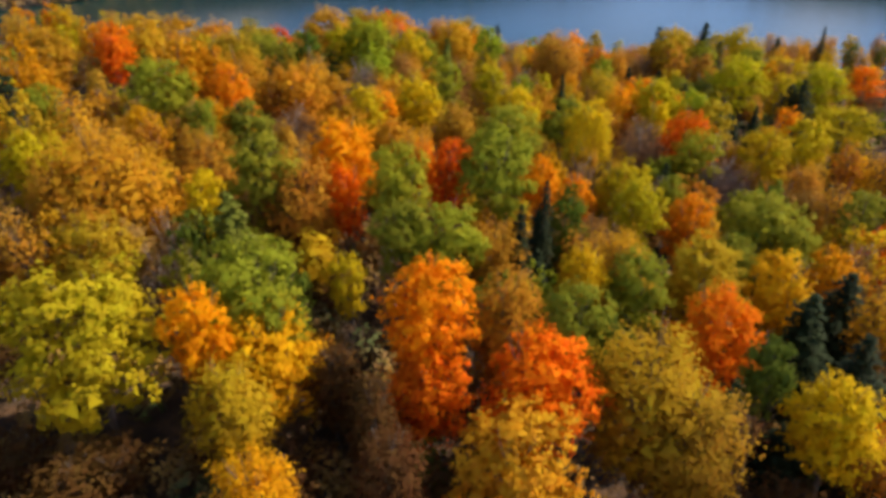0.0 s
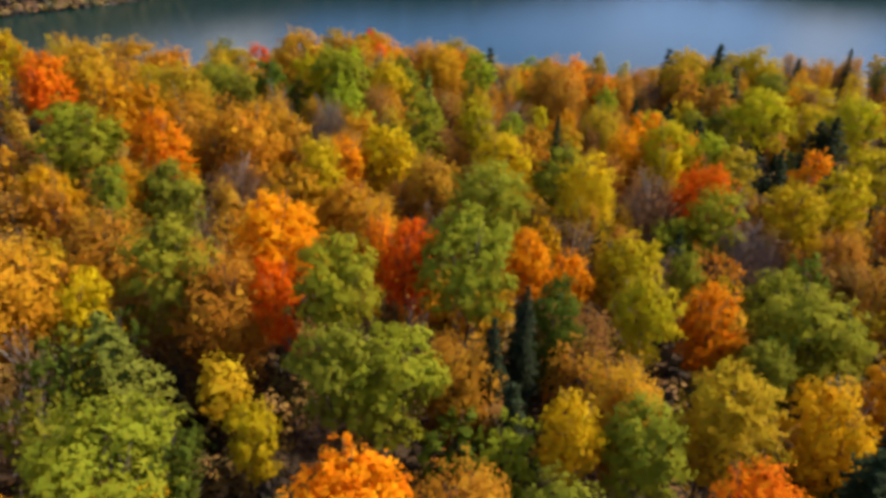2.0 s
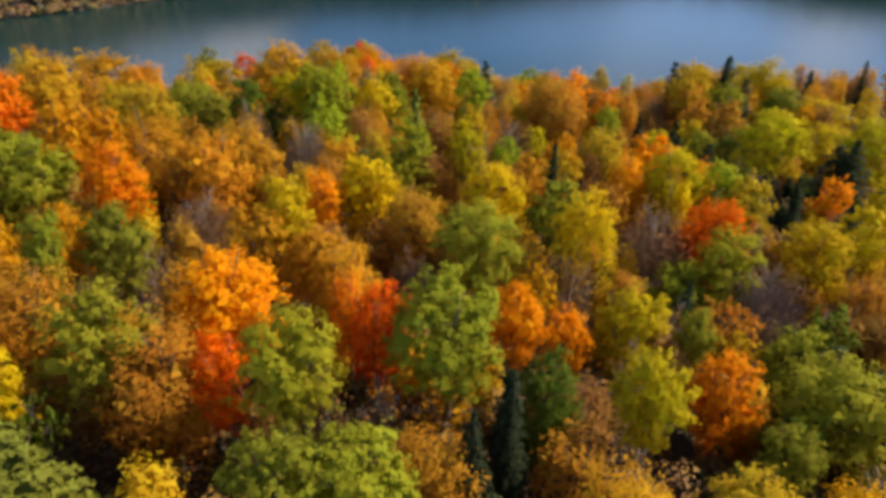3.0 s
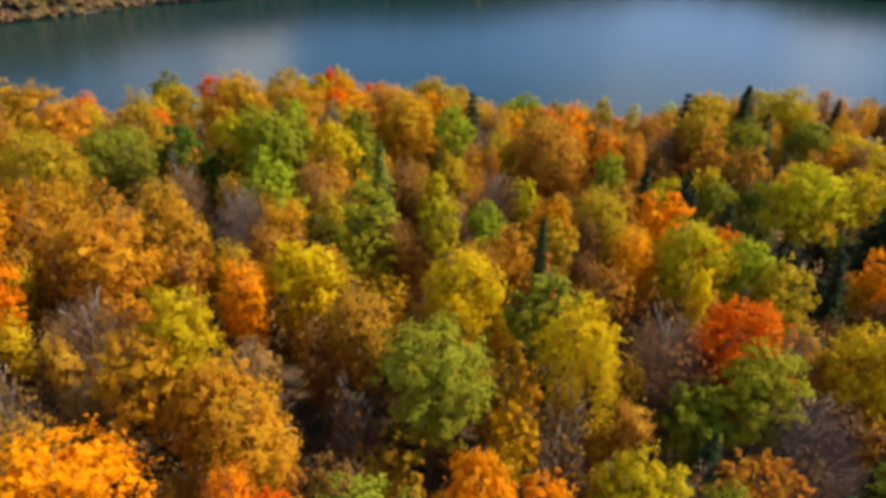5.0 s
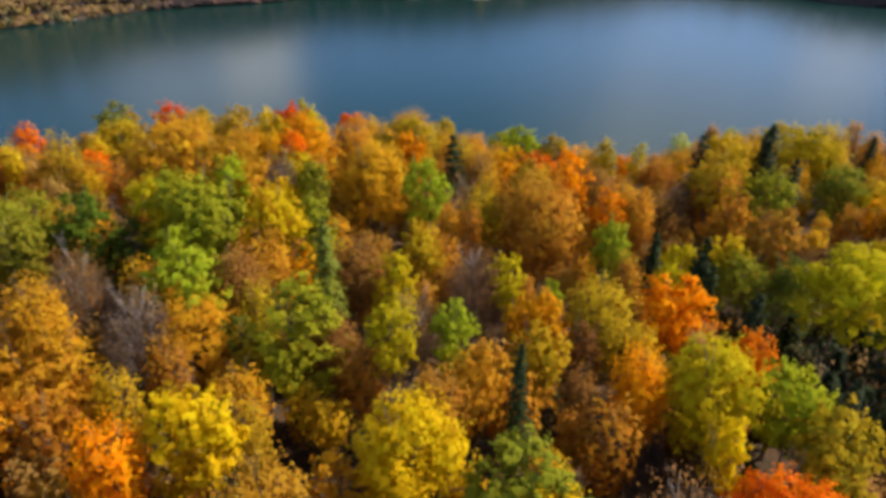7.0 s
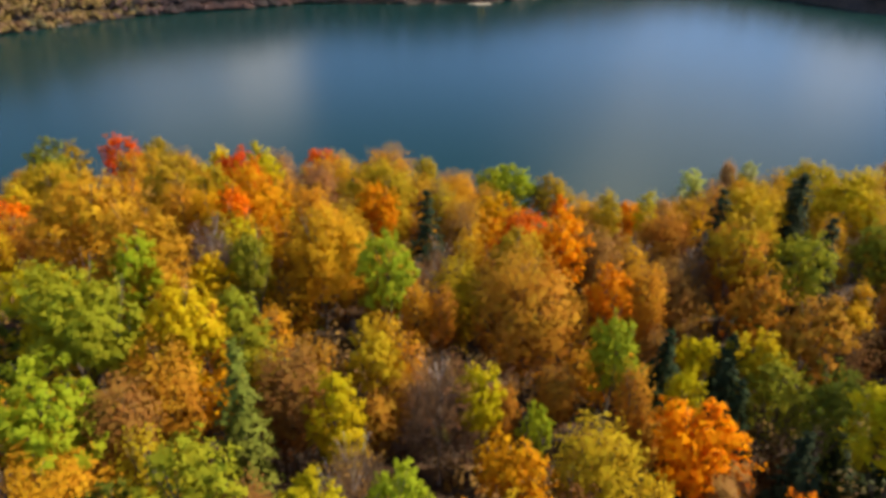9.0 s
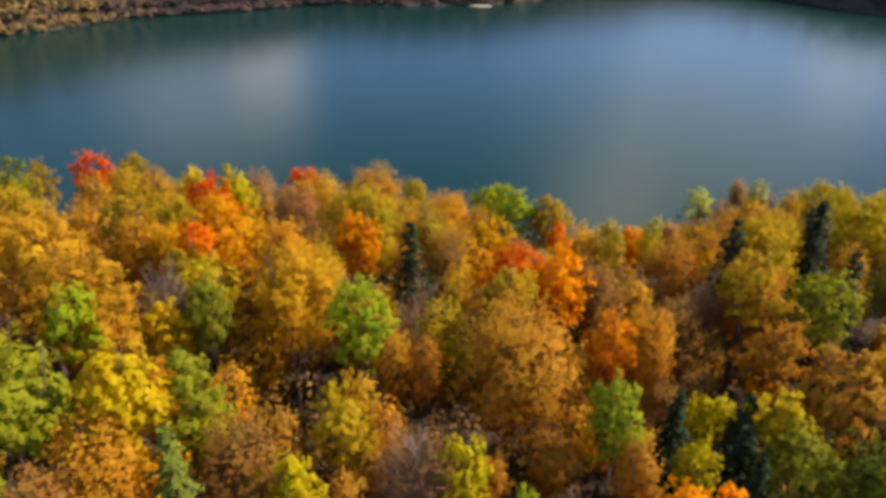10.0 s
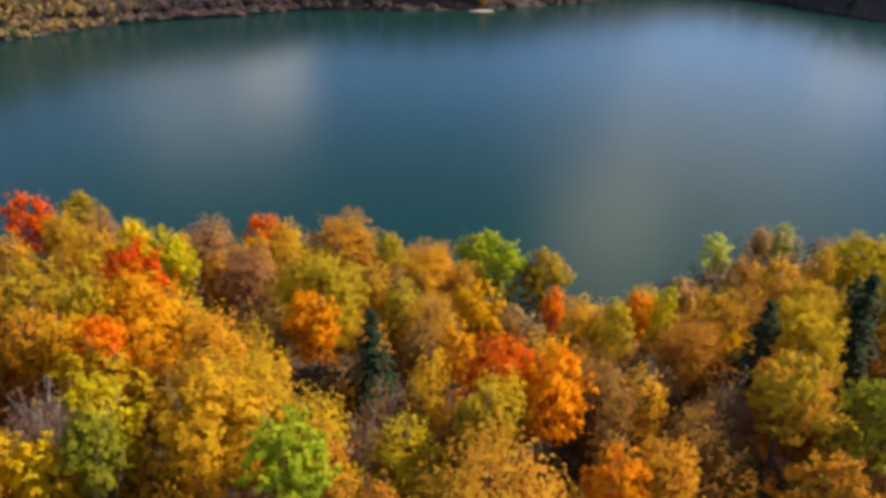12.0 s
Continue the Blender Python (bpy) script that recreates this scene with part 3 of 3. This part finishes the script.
tree("b", 36.4, 130.9, 25.6, 3.4, "O")
tree("m", -80.1, 131.5, 36.2, 7.4, "OC")
tree("s", 59.0, 131.8, 21.5, 2.9, "SP")
tree("b", -25.8, 132.0, 31.1, 4.3, "OC")
tree("o", 10.3, 133.4, 28.1, 3.1, "YG")
tree("x", -17.0, 133.7, 30.4, 4.5, "GR")
tree("s", 67.1, 134.9, 19.7, 2.8, "SP")
tree("m", -42.1, 135.3, 35.3, 6.0, "OL")
tree("c", -1.2, 136.7, 29.4, 4.8, "OG")
tree("b", -12.5, 137.2, 27.1, 5.9, "OC")
tree("o", 27.1, 137.2, 23.4, 3.7, "OL")
tree("m", -68.2, 137.7, 36.6, 4.6, "RO")
tree("o", 87.8, 138.0, 19.0, 7.2, "YG")
tree("o", -7.8, 138.3, 23.2, 3.4, "DG")
tree("o", 16.7, 138.6, 25.4, 2.8, "LG")
tree("x", 11.3, 138.6, 24.7, 3.2, "BR")
tree("b", 3.1, 139.0, 23.1, 3.7, "BR")
tree("m", 75.8, 139.6, 18.0, 4.0, "O")
tree("m", 52.4, 141.1, 20.9, 3.5, "RO")
tree("m", 27.7, 141.3, 25.5, 3.2, "AM")
tree("x", -27.5, 141.7, 30.4, 4.4, "BR")
tree("x", 12.3, 142.1, 25.2, 3.5, "BR")
tree("o", -14.1, 142.7, 31.0, 5.0, "LG")
tree("o", -34.5, 143.2, 32.1, 3.1, "G")
tree("b", 35.0, 144.1, 25.9, 4.9, "OL")
tree("b", -9.4, 144.8, 29.4, 3.8, "BR")
tree("m", -50.4, 145.5, 32.5, 6.3, "OL")
tree("o", -39.6, 146.5, 33.2, 5.4, "G")
tree("s", 0.5, 146.8, 31.6, 3.2, "PI")
tree("s", 82.4, 147.1, 22.6, 5.6, "SP")
tree("s", 80.6, 148.9, 21.0, 6.4, "SP")
tree("m", -68.1, 149.6, 36.0, 7.4, "OC")
tree("s", 56.6, 149.6, 21.2, 3.6, "SP")
tree("o", -30.5, 150.0, 32.6, 4.1, "DG")
tree("o", -26.0, 150.9, 27.6, 4.1, "DG")
tree("b", -8.2, 151.0, 28.8, 5.0, "RU")
tree("m", 47.0, 151.2, 22.2, 5.1, "O")
tree("c", 9.0, 151.6, 25.3, 3.2, "YG")
tree("o", 67.9, 152.1, 27.7, 6.7, "YG")
tree("o", -14.1, 152.1, 33.6, 4.2, "OG")
tree("o", 30.4, 152.6, 20.6, 1.9, "LG")
tree("b", 3.4, 153.0, 26.5, 4.4, "BR")
tree("o", -18.0, 153.0, 35.0, 5.2, "OG")
tree("o", -41.1, 153.2, 31.7, 5.9, "G")
tree("o", 89.4, 154.0, 25.3, 6.6, "YG")
tree("m", -8.3, 155.3, 32.1, 4.8, "Y")
tree("o", 23.9, 156.5, 22.1, 3.1, "YG")
tree("x", 19.4, 157.2, 24.4, 5.6, "PK")
tree("o", -21.9, 157.5, 33.0, 5.3, "YG")
tree("w", 64.5, 158.7, 21.7, 5.0, "DG")
tree("s", 54.2, 158.7, 20.0, 2.7, "SP")
tree("o", 11.9, 159.1, 25.5, 3.3, "OL")
tree("c", -2.7, 159.5, 29.2, 3.9, "G")
tree("b", 26.7, 159.6, 17.9, 2.7, "RU")
tree("o", 47.5, 159.7, 19.8, 2.5, "YG")
tree("m", -54.7, 160.5, 33.9, 6.0, "OC")
tree("w", 59.3, 161.7, 20.8, 4.5, "G")
tree("o", 39.7, 161.7, 25.0, 3.6, "LG")
tree("s", 53.5, 162.4, 19.9, 3.8, "SP")
tree("o", -16.0, 164.1, 33.6, 3.2, "LG")
tree("s", 47.2, 166.2, 21.4, 3.4, "SP")
tree("o", 59.1, 167.0, 20.7, 4.4, "YG")
tree("s", 55.6, 167.6, 20.5, 3.7, "SP")
tree("m", -17.4, 167.8, 35.5, 6.3, "OC")
tree("o", 65.8, 168.5, 24.1, 5.1, "RU")
tree("o", 89.1, 170.0, 19.3, 5.6, "YG")
tree("o", -5.1, 170.5, 30.2, 2.7, "G")
tree("o", 52.9, 170.5, 17.9, 3.2, "YG")
tree("b", 30.2, 170.7, 30.2, 7.4, "RU")
tree("o", 12.5, 171.2, 30.7, 4.3, "LG")
tree("o", -11.1, 171.4, 27.6, 3.5, "Y")
tree("o", -6.7, 173.2, 28.9, 2.6, "LG")
tree("s", 66.8, 173.7, 21.0, 2.7, "SP")
tree("m", -69.6, 174.5, 33.6, 7.4, "OC")
tree("x", -11.8, 174.8, 31.3, 4.1, "GR")
tree("m", 2.4, 175.6, 31.6, 5.3, "OC")
tree("m", 41.6, 176.0, 25.1, 3.3, "O")
tree("b", 46.0, 177.9, 24.8, 3.9, "OC")
tree("c", -7.6, 178.1, 28.8, 3.7, "YG")
tree("m", -31.3, 179.5, 35.0, 7.4, "OC")
tree("o", 62.5, 179.6, 22.0, 4.6, "RU")
tree("o", 28.4, 180.3, 27.7, 3.5, "OL")
tree("b", 21.7, 180.5, 23.0, 4.6, "OL")
tree("b", 2.5, 181.2, 30.4, 6.2, "DO")
tree("m", -3.0, 182.2, 13.9, 3.2, "Y")
tree("x", 16.5, 182.4, 21.6, 4.1, "BR")
tree("m", 119.4, 182.7, 18.7, 5.5, "RO")
tree("o", -10.7, 183.0, 28.2, 5.1, "OL")
tree("b", 9.5, 184.6, 23.9, 5.0, "OL")
tree("b", -16.8, 186.4, 31.0, 3.2, "AM")
tree("m", -12.6, 186.7, 31.0, 2.9, "RO")
tree("b", 53.7, 187.2, 20.5, 5.3, "BR")
tree("b", 31.0, 187.6, 25.3, 4.3, "OL")
tree("x", 17.9, 187.8, 22.6, 4.9, "BR")
tree("b", -20.8, 188.0, 31.2, 4.3, "OC")
tree("m", 36.6, 188.9, 26.4, 4.4, "O")
tree("b", -1.2, 188.9, 31.4, 4.1, "OC")
tree("o", 63.0, 189.2, 27.0, 4.2, "OL")
tree("o", 73.6, 190.3, 24.0, 5.0, "OG")
tree("b", 2.2, 190.4, 27.1, 5.3, "OL")
tree("o", -17.5, 191.8, 32.0, 3.2, "OL")
tree("s", 15.7, 192.5, 28.3, 4.5, "SP")
tree("b", 65.1, 192.8, 24.2, 5.4, "RU")
tree("m", 31.9, 193.4, 25.1, 5.7, "R")
tree("m", -10.8, 194.0, 31.4, 6.4, "AM")
tree("x", 58.9, 194.0, 21.5, 4.8, "BR")
tree("b", 42.7, 194.2, 23.2, 5.3, "BR")
tree("m", -24.2, 194.9, 32.6, 5.2, "OL")
tree("o", 102.9, 195.9, 18.6, 7.4, "YG")
tree("m", -56.7, 197.8, 22.8, 3.7, "RO")
tree("m", 7.1, 199.7, 27.2, 3.8, "O")
tree("s", 83.1, 200.1, 22.8, 4.4, "SP")
tree("s", 65.0, 200.4, 26.8, 4.8, "SP")
tree("x", 51.9, 201.1, 17.6, 5.3, "BR")
tree("o", 70.8, 201.3, 27.0, 5.4, "OL")
tree("o", 95.7, 201.6, 20.5, 6.0, "G")
tree("m", -16.7, 202.2, 31.5, 4.4, "R")
tree("m", 46.4, 204.5, 25.0, 3.0, "OL")
tree("b", 58.6, 206.9, 20.8, 6.1, "RU")
tree("m", 6.2, 207.4, 28.6, 7.3, "OL")
tree("b", 43.9, 207.9, 22.8, 4.7, "OC")
tree("b", 21.9, 208.2, 21.7, 5.8, "RU")
tree("m", -55.5, 209.1, 25.6, 6.4, "OL")
tree("s", 81.7, 209.9, 26.8, 5.0, "SP")
tree("o", -15.2, 210.3, 30.1, 3.5, "YG")
tree("m", 77.0, 211.6, 24.2, 5.3, "OL")
tree("s", 84.9, 215.0, 23.6, 3.4, "SP")
tree("c", 56.2, 216.6, 20.6, 2.3, "YG")
tree("m", 64.5, 216.9, 19.3, 5.7, "OC")
tree("m", 40.6, 217.5, 18.7, 2.2, "RO")
tree("s", 124.9, 217.6, 24.6, 2.4, "SP")
tree("b", -8.0, 217.9, 24.5, 5.4, "PK")
tree("m", 28.6, 218.0, 18.3, 4.4, "AM")
tree("m", 96.6, 219.2, 24.3, 7.4, "YG")
tree("o", -63.4, 221.0, 25.8, 4.7, "G")
tree("m", 55.3, 221.6, 16.4, 3.4, "O")
tree("o", -67.0, 223.0, 21.5, 3.8, "OC")
tree("m", -28.3, 223.1, 25.3, 3.7, "Y")
tree("s", 112.9, 224.3, 20.4, 3.4, "SP")
tree("m", -90.0, 226.0, 19.5, 4.4, "RO")
tree("m", 13.1, 226.0, 22.8, 3.4, "OL")
tree("m", -75.0, 229.0, 17.0, 3.5, "OC")
tree("m", 81.8, 230.2, 18.1, 4.4, "OC")
tree("b", -5.7, 232.6, 21.6, 5.1, "OC")
tree("m", -67.0, 233.0, 21.5, 3.9, "OL")
tree("b", -20.7, 233.8, 21.4, 5.2, "PK")
tree("m", 40.1, 234.2, 16.8, 5.0, "OL")
tree("b", 3.4, 235.5, 22.6, 7.4, "OC")
tree("b", 19.6, 235.7, 16.6, 7.4, "OC")
tree("o", 33.3, 236.0, 18.1, 4.8, "LG")
tree("m", -11.3, 236.0, 21.4, 4.2, "R")
tree("b", -51.0, 237.0, 20.5, 4.4, "OC")
tree("m", 99.4, 239.5, 19.8, 7.4, "YG")
tree("m", -58.6, 242.3, 21.5, 5.1, "R")
tree("b", -47.0, 243.0, 18.0, 3.8, "PK")
tree("o", 28.8, 246.4, 14.5, 4.9, "LG")
tree("m", -55.0, 252.0, 18.0, 4.6, "OL")
tree("c", 80.0, 255.0, 11.5, 3.2, "PG")
tree("c", 94.5, 261.0, 12.0, 2.8, "PG")
tree("o", 33.0, 794.0, 15.0, 5.5, "OL")   # on the spit across the lake

# the rest of the wood, between and around them
PALETTE = ["OC", "OC", "OL", "AM", "RU", "BR", "YG", "G", "OL", "Y", "O", "DG", "RO", "RU"]
DULL = ["BR", "BR", "RU", "OL", "DG", "G", "OC", "DG", "RU", "BR"]
# dark leaf colours that stand in for shade on low fill trees
SHADE_DIM = ["SHADE_BR", "DG", "SHADE_BR", "SHADE_BR", "BR"]
GOLD = ["OC", "OL", "RU", "OC", "RU", "BR", "OC", "AM", "RU", "OL"]
FORMS = {"PK": "bx", "BR": "bx", "SHADE_BR": "bb", "RU": "bm", "OC": "bm", "G": "oo", "DG": "os", "YG": "om", "OL": "bo", "AM": "mb", "Y": "om", "O": "mm", "RO": "mm"}


SHADOW_GAP = (67.0, 154.0, 11.0)


def in_shadow_gap(x, y):
    """Where low blackish spruces are added in place of the slope's deep shadow."""
    return math.hypot((x - SHADOW_GAP[0]) / 1.4, y - SHADOW_GAP[1]) < SHADOW_GAP[2]


# low trees that close the hollows; the spruces are added to darken the slope
for x, y in ((68, 160.5), (72, 157), (74.5, 163), (79, 160), (66.5, 146.5), (70.5, 152), (84, 166)):
    tree("s", x, y, canopy(x, y) - 9.0, 3.0, "SP", SPARE)
for x, y, colour in ((34.3, 166.5, "BR"), (37.5, 171, "RU"), (-10.5, 49, "SHADE_BR"), (57, 228, "RU"), (50, 222, "OC"), (58.5, 186.5, "RU"), (55.5, 181, "BR"), (59.5, 156, "SHADE_BR")):
    tree("b", x, y, canopy(x, y) - 7.0, 3.0, colour, SPARE)

tries = 0
while tries < 16000 and len(PLACED) < 815:
    tries += 1
    y = float(rng.uniform(16, 268))
    x = float(rng.uniform(-0.62 * y - 26, 0.66 * y + 30))
    shore_gap = near_shore(x) - y
    r = float(rng.uniform(2.4, 3.9))
    if shore_gap < (18 if x > 60 else 3) or any((x - a) ** 2 + (y - b) ** 2 < (0.5 * (r + c)) ** 2 for a, b, c in PLACED):
        continue
    hollow = (y < 54 and -0.55 * y - 10 < x < 0.6 * y + 12) or (y < 72 and -22 < x < -7)   # low trees; their dark leaf colours stand in for shade under the tall maples
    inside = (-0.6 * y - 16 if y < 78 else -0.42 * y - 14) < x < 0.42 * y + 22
    choice = (SHADE_DIM if y < 58 else DULL if y < 100 else GOLD) if inside else PALETTE
    # dim colours here: dull dark trees, with the slope's shadow painted in
    dimmed_slope = x > 42 and 122 < y < 188
    if dimmed_slope:
        choice = SHADE_DIM
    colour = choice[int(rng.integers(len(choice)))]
    kind = FORMS[colour][0 if y > 140 else int(rng.integers(2))]
    sink = rng.uniform(7.0, 11.0) if y < 58 else (rng.uniform(*((2.5, 6.5) if y < 115 else (0.0, 3.5) if y < 150 else (-0.5, 2.0))) if inside else rng.uniform(-1.0, 2.0))
    if dimmed_slope:
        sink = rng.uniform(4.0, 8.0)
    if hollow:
        sink, colour = rng.uniform(9.0, 12.5) + (2.5 if y < 44 and x < -8 else 0.0), "DG" if kind in "os" else "SHADE_BR"
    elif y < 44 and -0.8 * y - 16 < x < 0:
        sink, colour = sink + 4.0, "DG" if kind in "os" else "SHADE_BR"
    if shore_gap < 24:
        sink = rng.uniform(4.0, 8.0)
    if in_shadow_gap(x, y):
        sink, kind = rng.uniform(8.0, 11.0), "s"
    top = canopy(x, y) - float(sink)
    if x < -45 and y > 185:   # the wood falls away to the cove
        top = min(top, 22.5 - 0.2 * (y - 200))
        if abs(x + 68 + 0.66 * (y - 206.7)) < r + 3.5:
            top = min(top, 18.5 - 0.33 * (y - 206.7))
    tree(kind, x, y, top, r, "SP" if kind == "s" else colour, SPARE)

# a lower storey of young and half-bare trees in the gaps
LOWER = []
for shade_name, rgb in (("ochre", (0.58, 0.31, 0.02)), ("russet", (0.46, 0.22, 0.03)), ("faded brown", (0.40, 0.20, 0.07))):
    tris, tries = [], 0
    while tries < 3000 and len(tris) < 66:
        tries += 1
        y = float(rng.uniform(62, 250))
        x = float(rng.uniform(-0.45 * y - 14, 0.5 * y + 18))
        r = float(rng.uniform(1.9, 2.8))
        if near_shore(x) - y < 8 or in_shadow_gap(x, y) or any((x - a) ** 2 + (y - b) ** 2 < (0.4 * (r + c)) ** 2 for a, b, c in PLACED + LOWER):
            continue
        high = float(rng.uniform(7.0, 10.0))
        top = canopy(x, y) - float(rng.uniform(4.0, 8.0))
        tris.append(moved(airy(700, r, high, 50, 0.225), (x, y, top - high)))
        LOWER.append((x, y, r))
    lower = new("understorey", card_mesh("understorey", np.concatenate(tris), YOUNG))
    lower.color = (*rgb, 1)
    tagged(lower, shade_name + " young trees in the gaps of the forest", "young trees", kind="stuff")

# undergrowth and saplings that close the floor between the trunks
tris = []
for i in range(1950):
    y = float(rng.uniform(10, 266))
    x = float(rng.uniform(-0.62 * y - 24, 0.66 * y + 28))
    shore = i > 1600
    if shore:
        x = float(rng.uniform(-100, 140))
        y = near_shore(x) - float(rng.uniform(2, 26))
    if near_shore(x) - y < 1.5:
        continue
    r, h = rng.uniform(1.6, 3.2), rng.uniform(4.0, 8.0) if shore else rng.uniform(3.0, 11.0 if y > 56 else 4.5)
    k = 104
    d = ball(k)
    d[:, 2] = np.abs(d[:, 2]) * 1.25 - 0.25
    q = rng.uniform(0.75, 1.1, (k, 1))
    tris.append(cards(np.array([x, y, ground_height(x, y) + h * 0.42]) + d * q * np.array([r, r, h * 0.55]), d, 0.4))
undergrowth = new("undergrowth", card_mesh("undergrowth", np.concatenate(tris), UNDER))
tagged(undergrowth, "brown and olive saplings and shrubs under the trees", "undergrowth", kind="stuff")

# the forest goes on to both sides of the flight and behind it
for shade_name, rgb in (("ochre", (0.58, 0.31, 0.015)), ("golden", (0.50, 0.33, 0.015)), ("green", (0.27, 0.29, 0.016)), ("orange", (0.68, 0.25, 0.01)), ("russet", (0.42, 0.20, 0.025))):
    tris = []
    while len(tris) < 520:
        near_by = len(tris) % 6
        x, y = float(rng.uniform(-165, 190) if near_by else rng.uniform(-300, 330)), float(rng.uniform(-75, 285) if near_by else rng.uniform(-160, 290))
        if near_shore(x) - y < 4 or (y > 15 and -0.62 * y - 19 < x < 0.64 * y + 21):
            continue
        foot = ground_height(x, y)
        high = max(canopy(x, y) - foot - float(rng.uniform(0, 5)), 7.0)
        r, k = float(rng.uniform(3.2, 5.0)), 54
        d = ball(k)
        lump = 1 + 0.25 * np.sin(d[:, :1] * 5 + x) * np.cos(d[:, 1:2] * 4 + y)
        tris.append(cards(np.array([x, y, foot + high * 0.56]) + d * lump * np.array([r, r, high * 0.44]), d, 0.95))
    around = new("outer_forest", card_mesh("outer_forest", np.concatenate(tris), YOUNG))
    around.color = (*rgb, 1)
    tagged(around, shade_name + " autumn trees of the forest round the lake", "forest", kind="stuff")

# ---- far shore ----
def wood(name, count, x0, x1, y0, y1, mat, label, tall, deep):
    tris, i = [], 0
    while len(tris) < count:
        i += 1
        x, y = float(rng.uniform(x0, x1)), float(rng.uniform(y0, y1))
        inland = y - far_shore(x)
        if not 1 < inland < 10 + deep * rng.uniform(0, 1) ** 1.5:
            continue
        r, h = rng.uniform(3.6, 7.2), rng.uniform(*tall) if inland > 7 else rng.uniform(3, 7)
        k = 50
        d = ball(k)
        d[:, 2] = np.abs(d[:, 2]) * 1.2 - 0.2
        lump = 1 + 0.3 * np.sin(d[:, :1] * 5 + i) * np.cos(d[:, 1:2] * 4 + i)
        p = np.array([x, y, ground_height(x, y) + h * 0.5]) + d * lump * np.array([r, r, h * 0.5])
        tris.append(cards(p, d, 1.75))
    ob = new(name, card_mesh(name, np.concatenate(tris), mat))
    tagged(ob, label, "woods", kind="stuff")


wood("far_wood", 900, -430, -246, 330, 760, FAR_LEAF, "yellow and russet autumn woods along the far shore", (8, 16), 70)
wood("far_wood", 1300, -262, -130, 560, 860, FAR_BARE, "maroon and brown woods on the steep far bank", (8, 16), 80)
wood("far_wood", 1700, -140, 640, 520, 1120, FAR_BARE, "dark brown leafless woods along the far shore", (9, 17), 130)


def sand_bar(x, y, length, width, turn):
    """A low pale spit at the water's edge."""
    bm = bmesh.new()
    bmesh.ops.create_icosphere(bm, subdivisions=3, radius=1.0)
    for v in bm.verts:
        w = 1 + 0.25 * noise.noise(v.co * 1.7)
        v.co = (v.co.x * length / 2 * w, v.co.y * width / 2 * w, v.co.z * 0.7)
    me = bpy.data.meshes.new("sand_bar")
    bm.to_mesh(me)
    bm.free()
    me.materials.append(SAND)
    ob = new("sand_bar", me)
    ob.matrix_basis = pose(x, y, 0.15, 0, 0, turn)
    tagged(ob, "pale sandy spit at the edge of the lake", "sand bar", "sand bars on the far shore", kind="structure")


sand_bar(-168, 749, 50, 14, 44)
sand_bar(33, 784, 24, 12, 4)
sand_bar(-279, 580, 30, 6, 66)
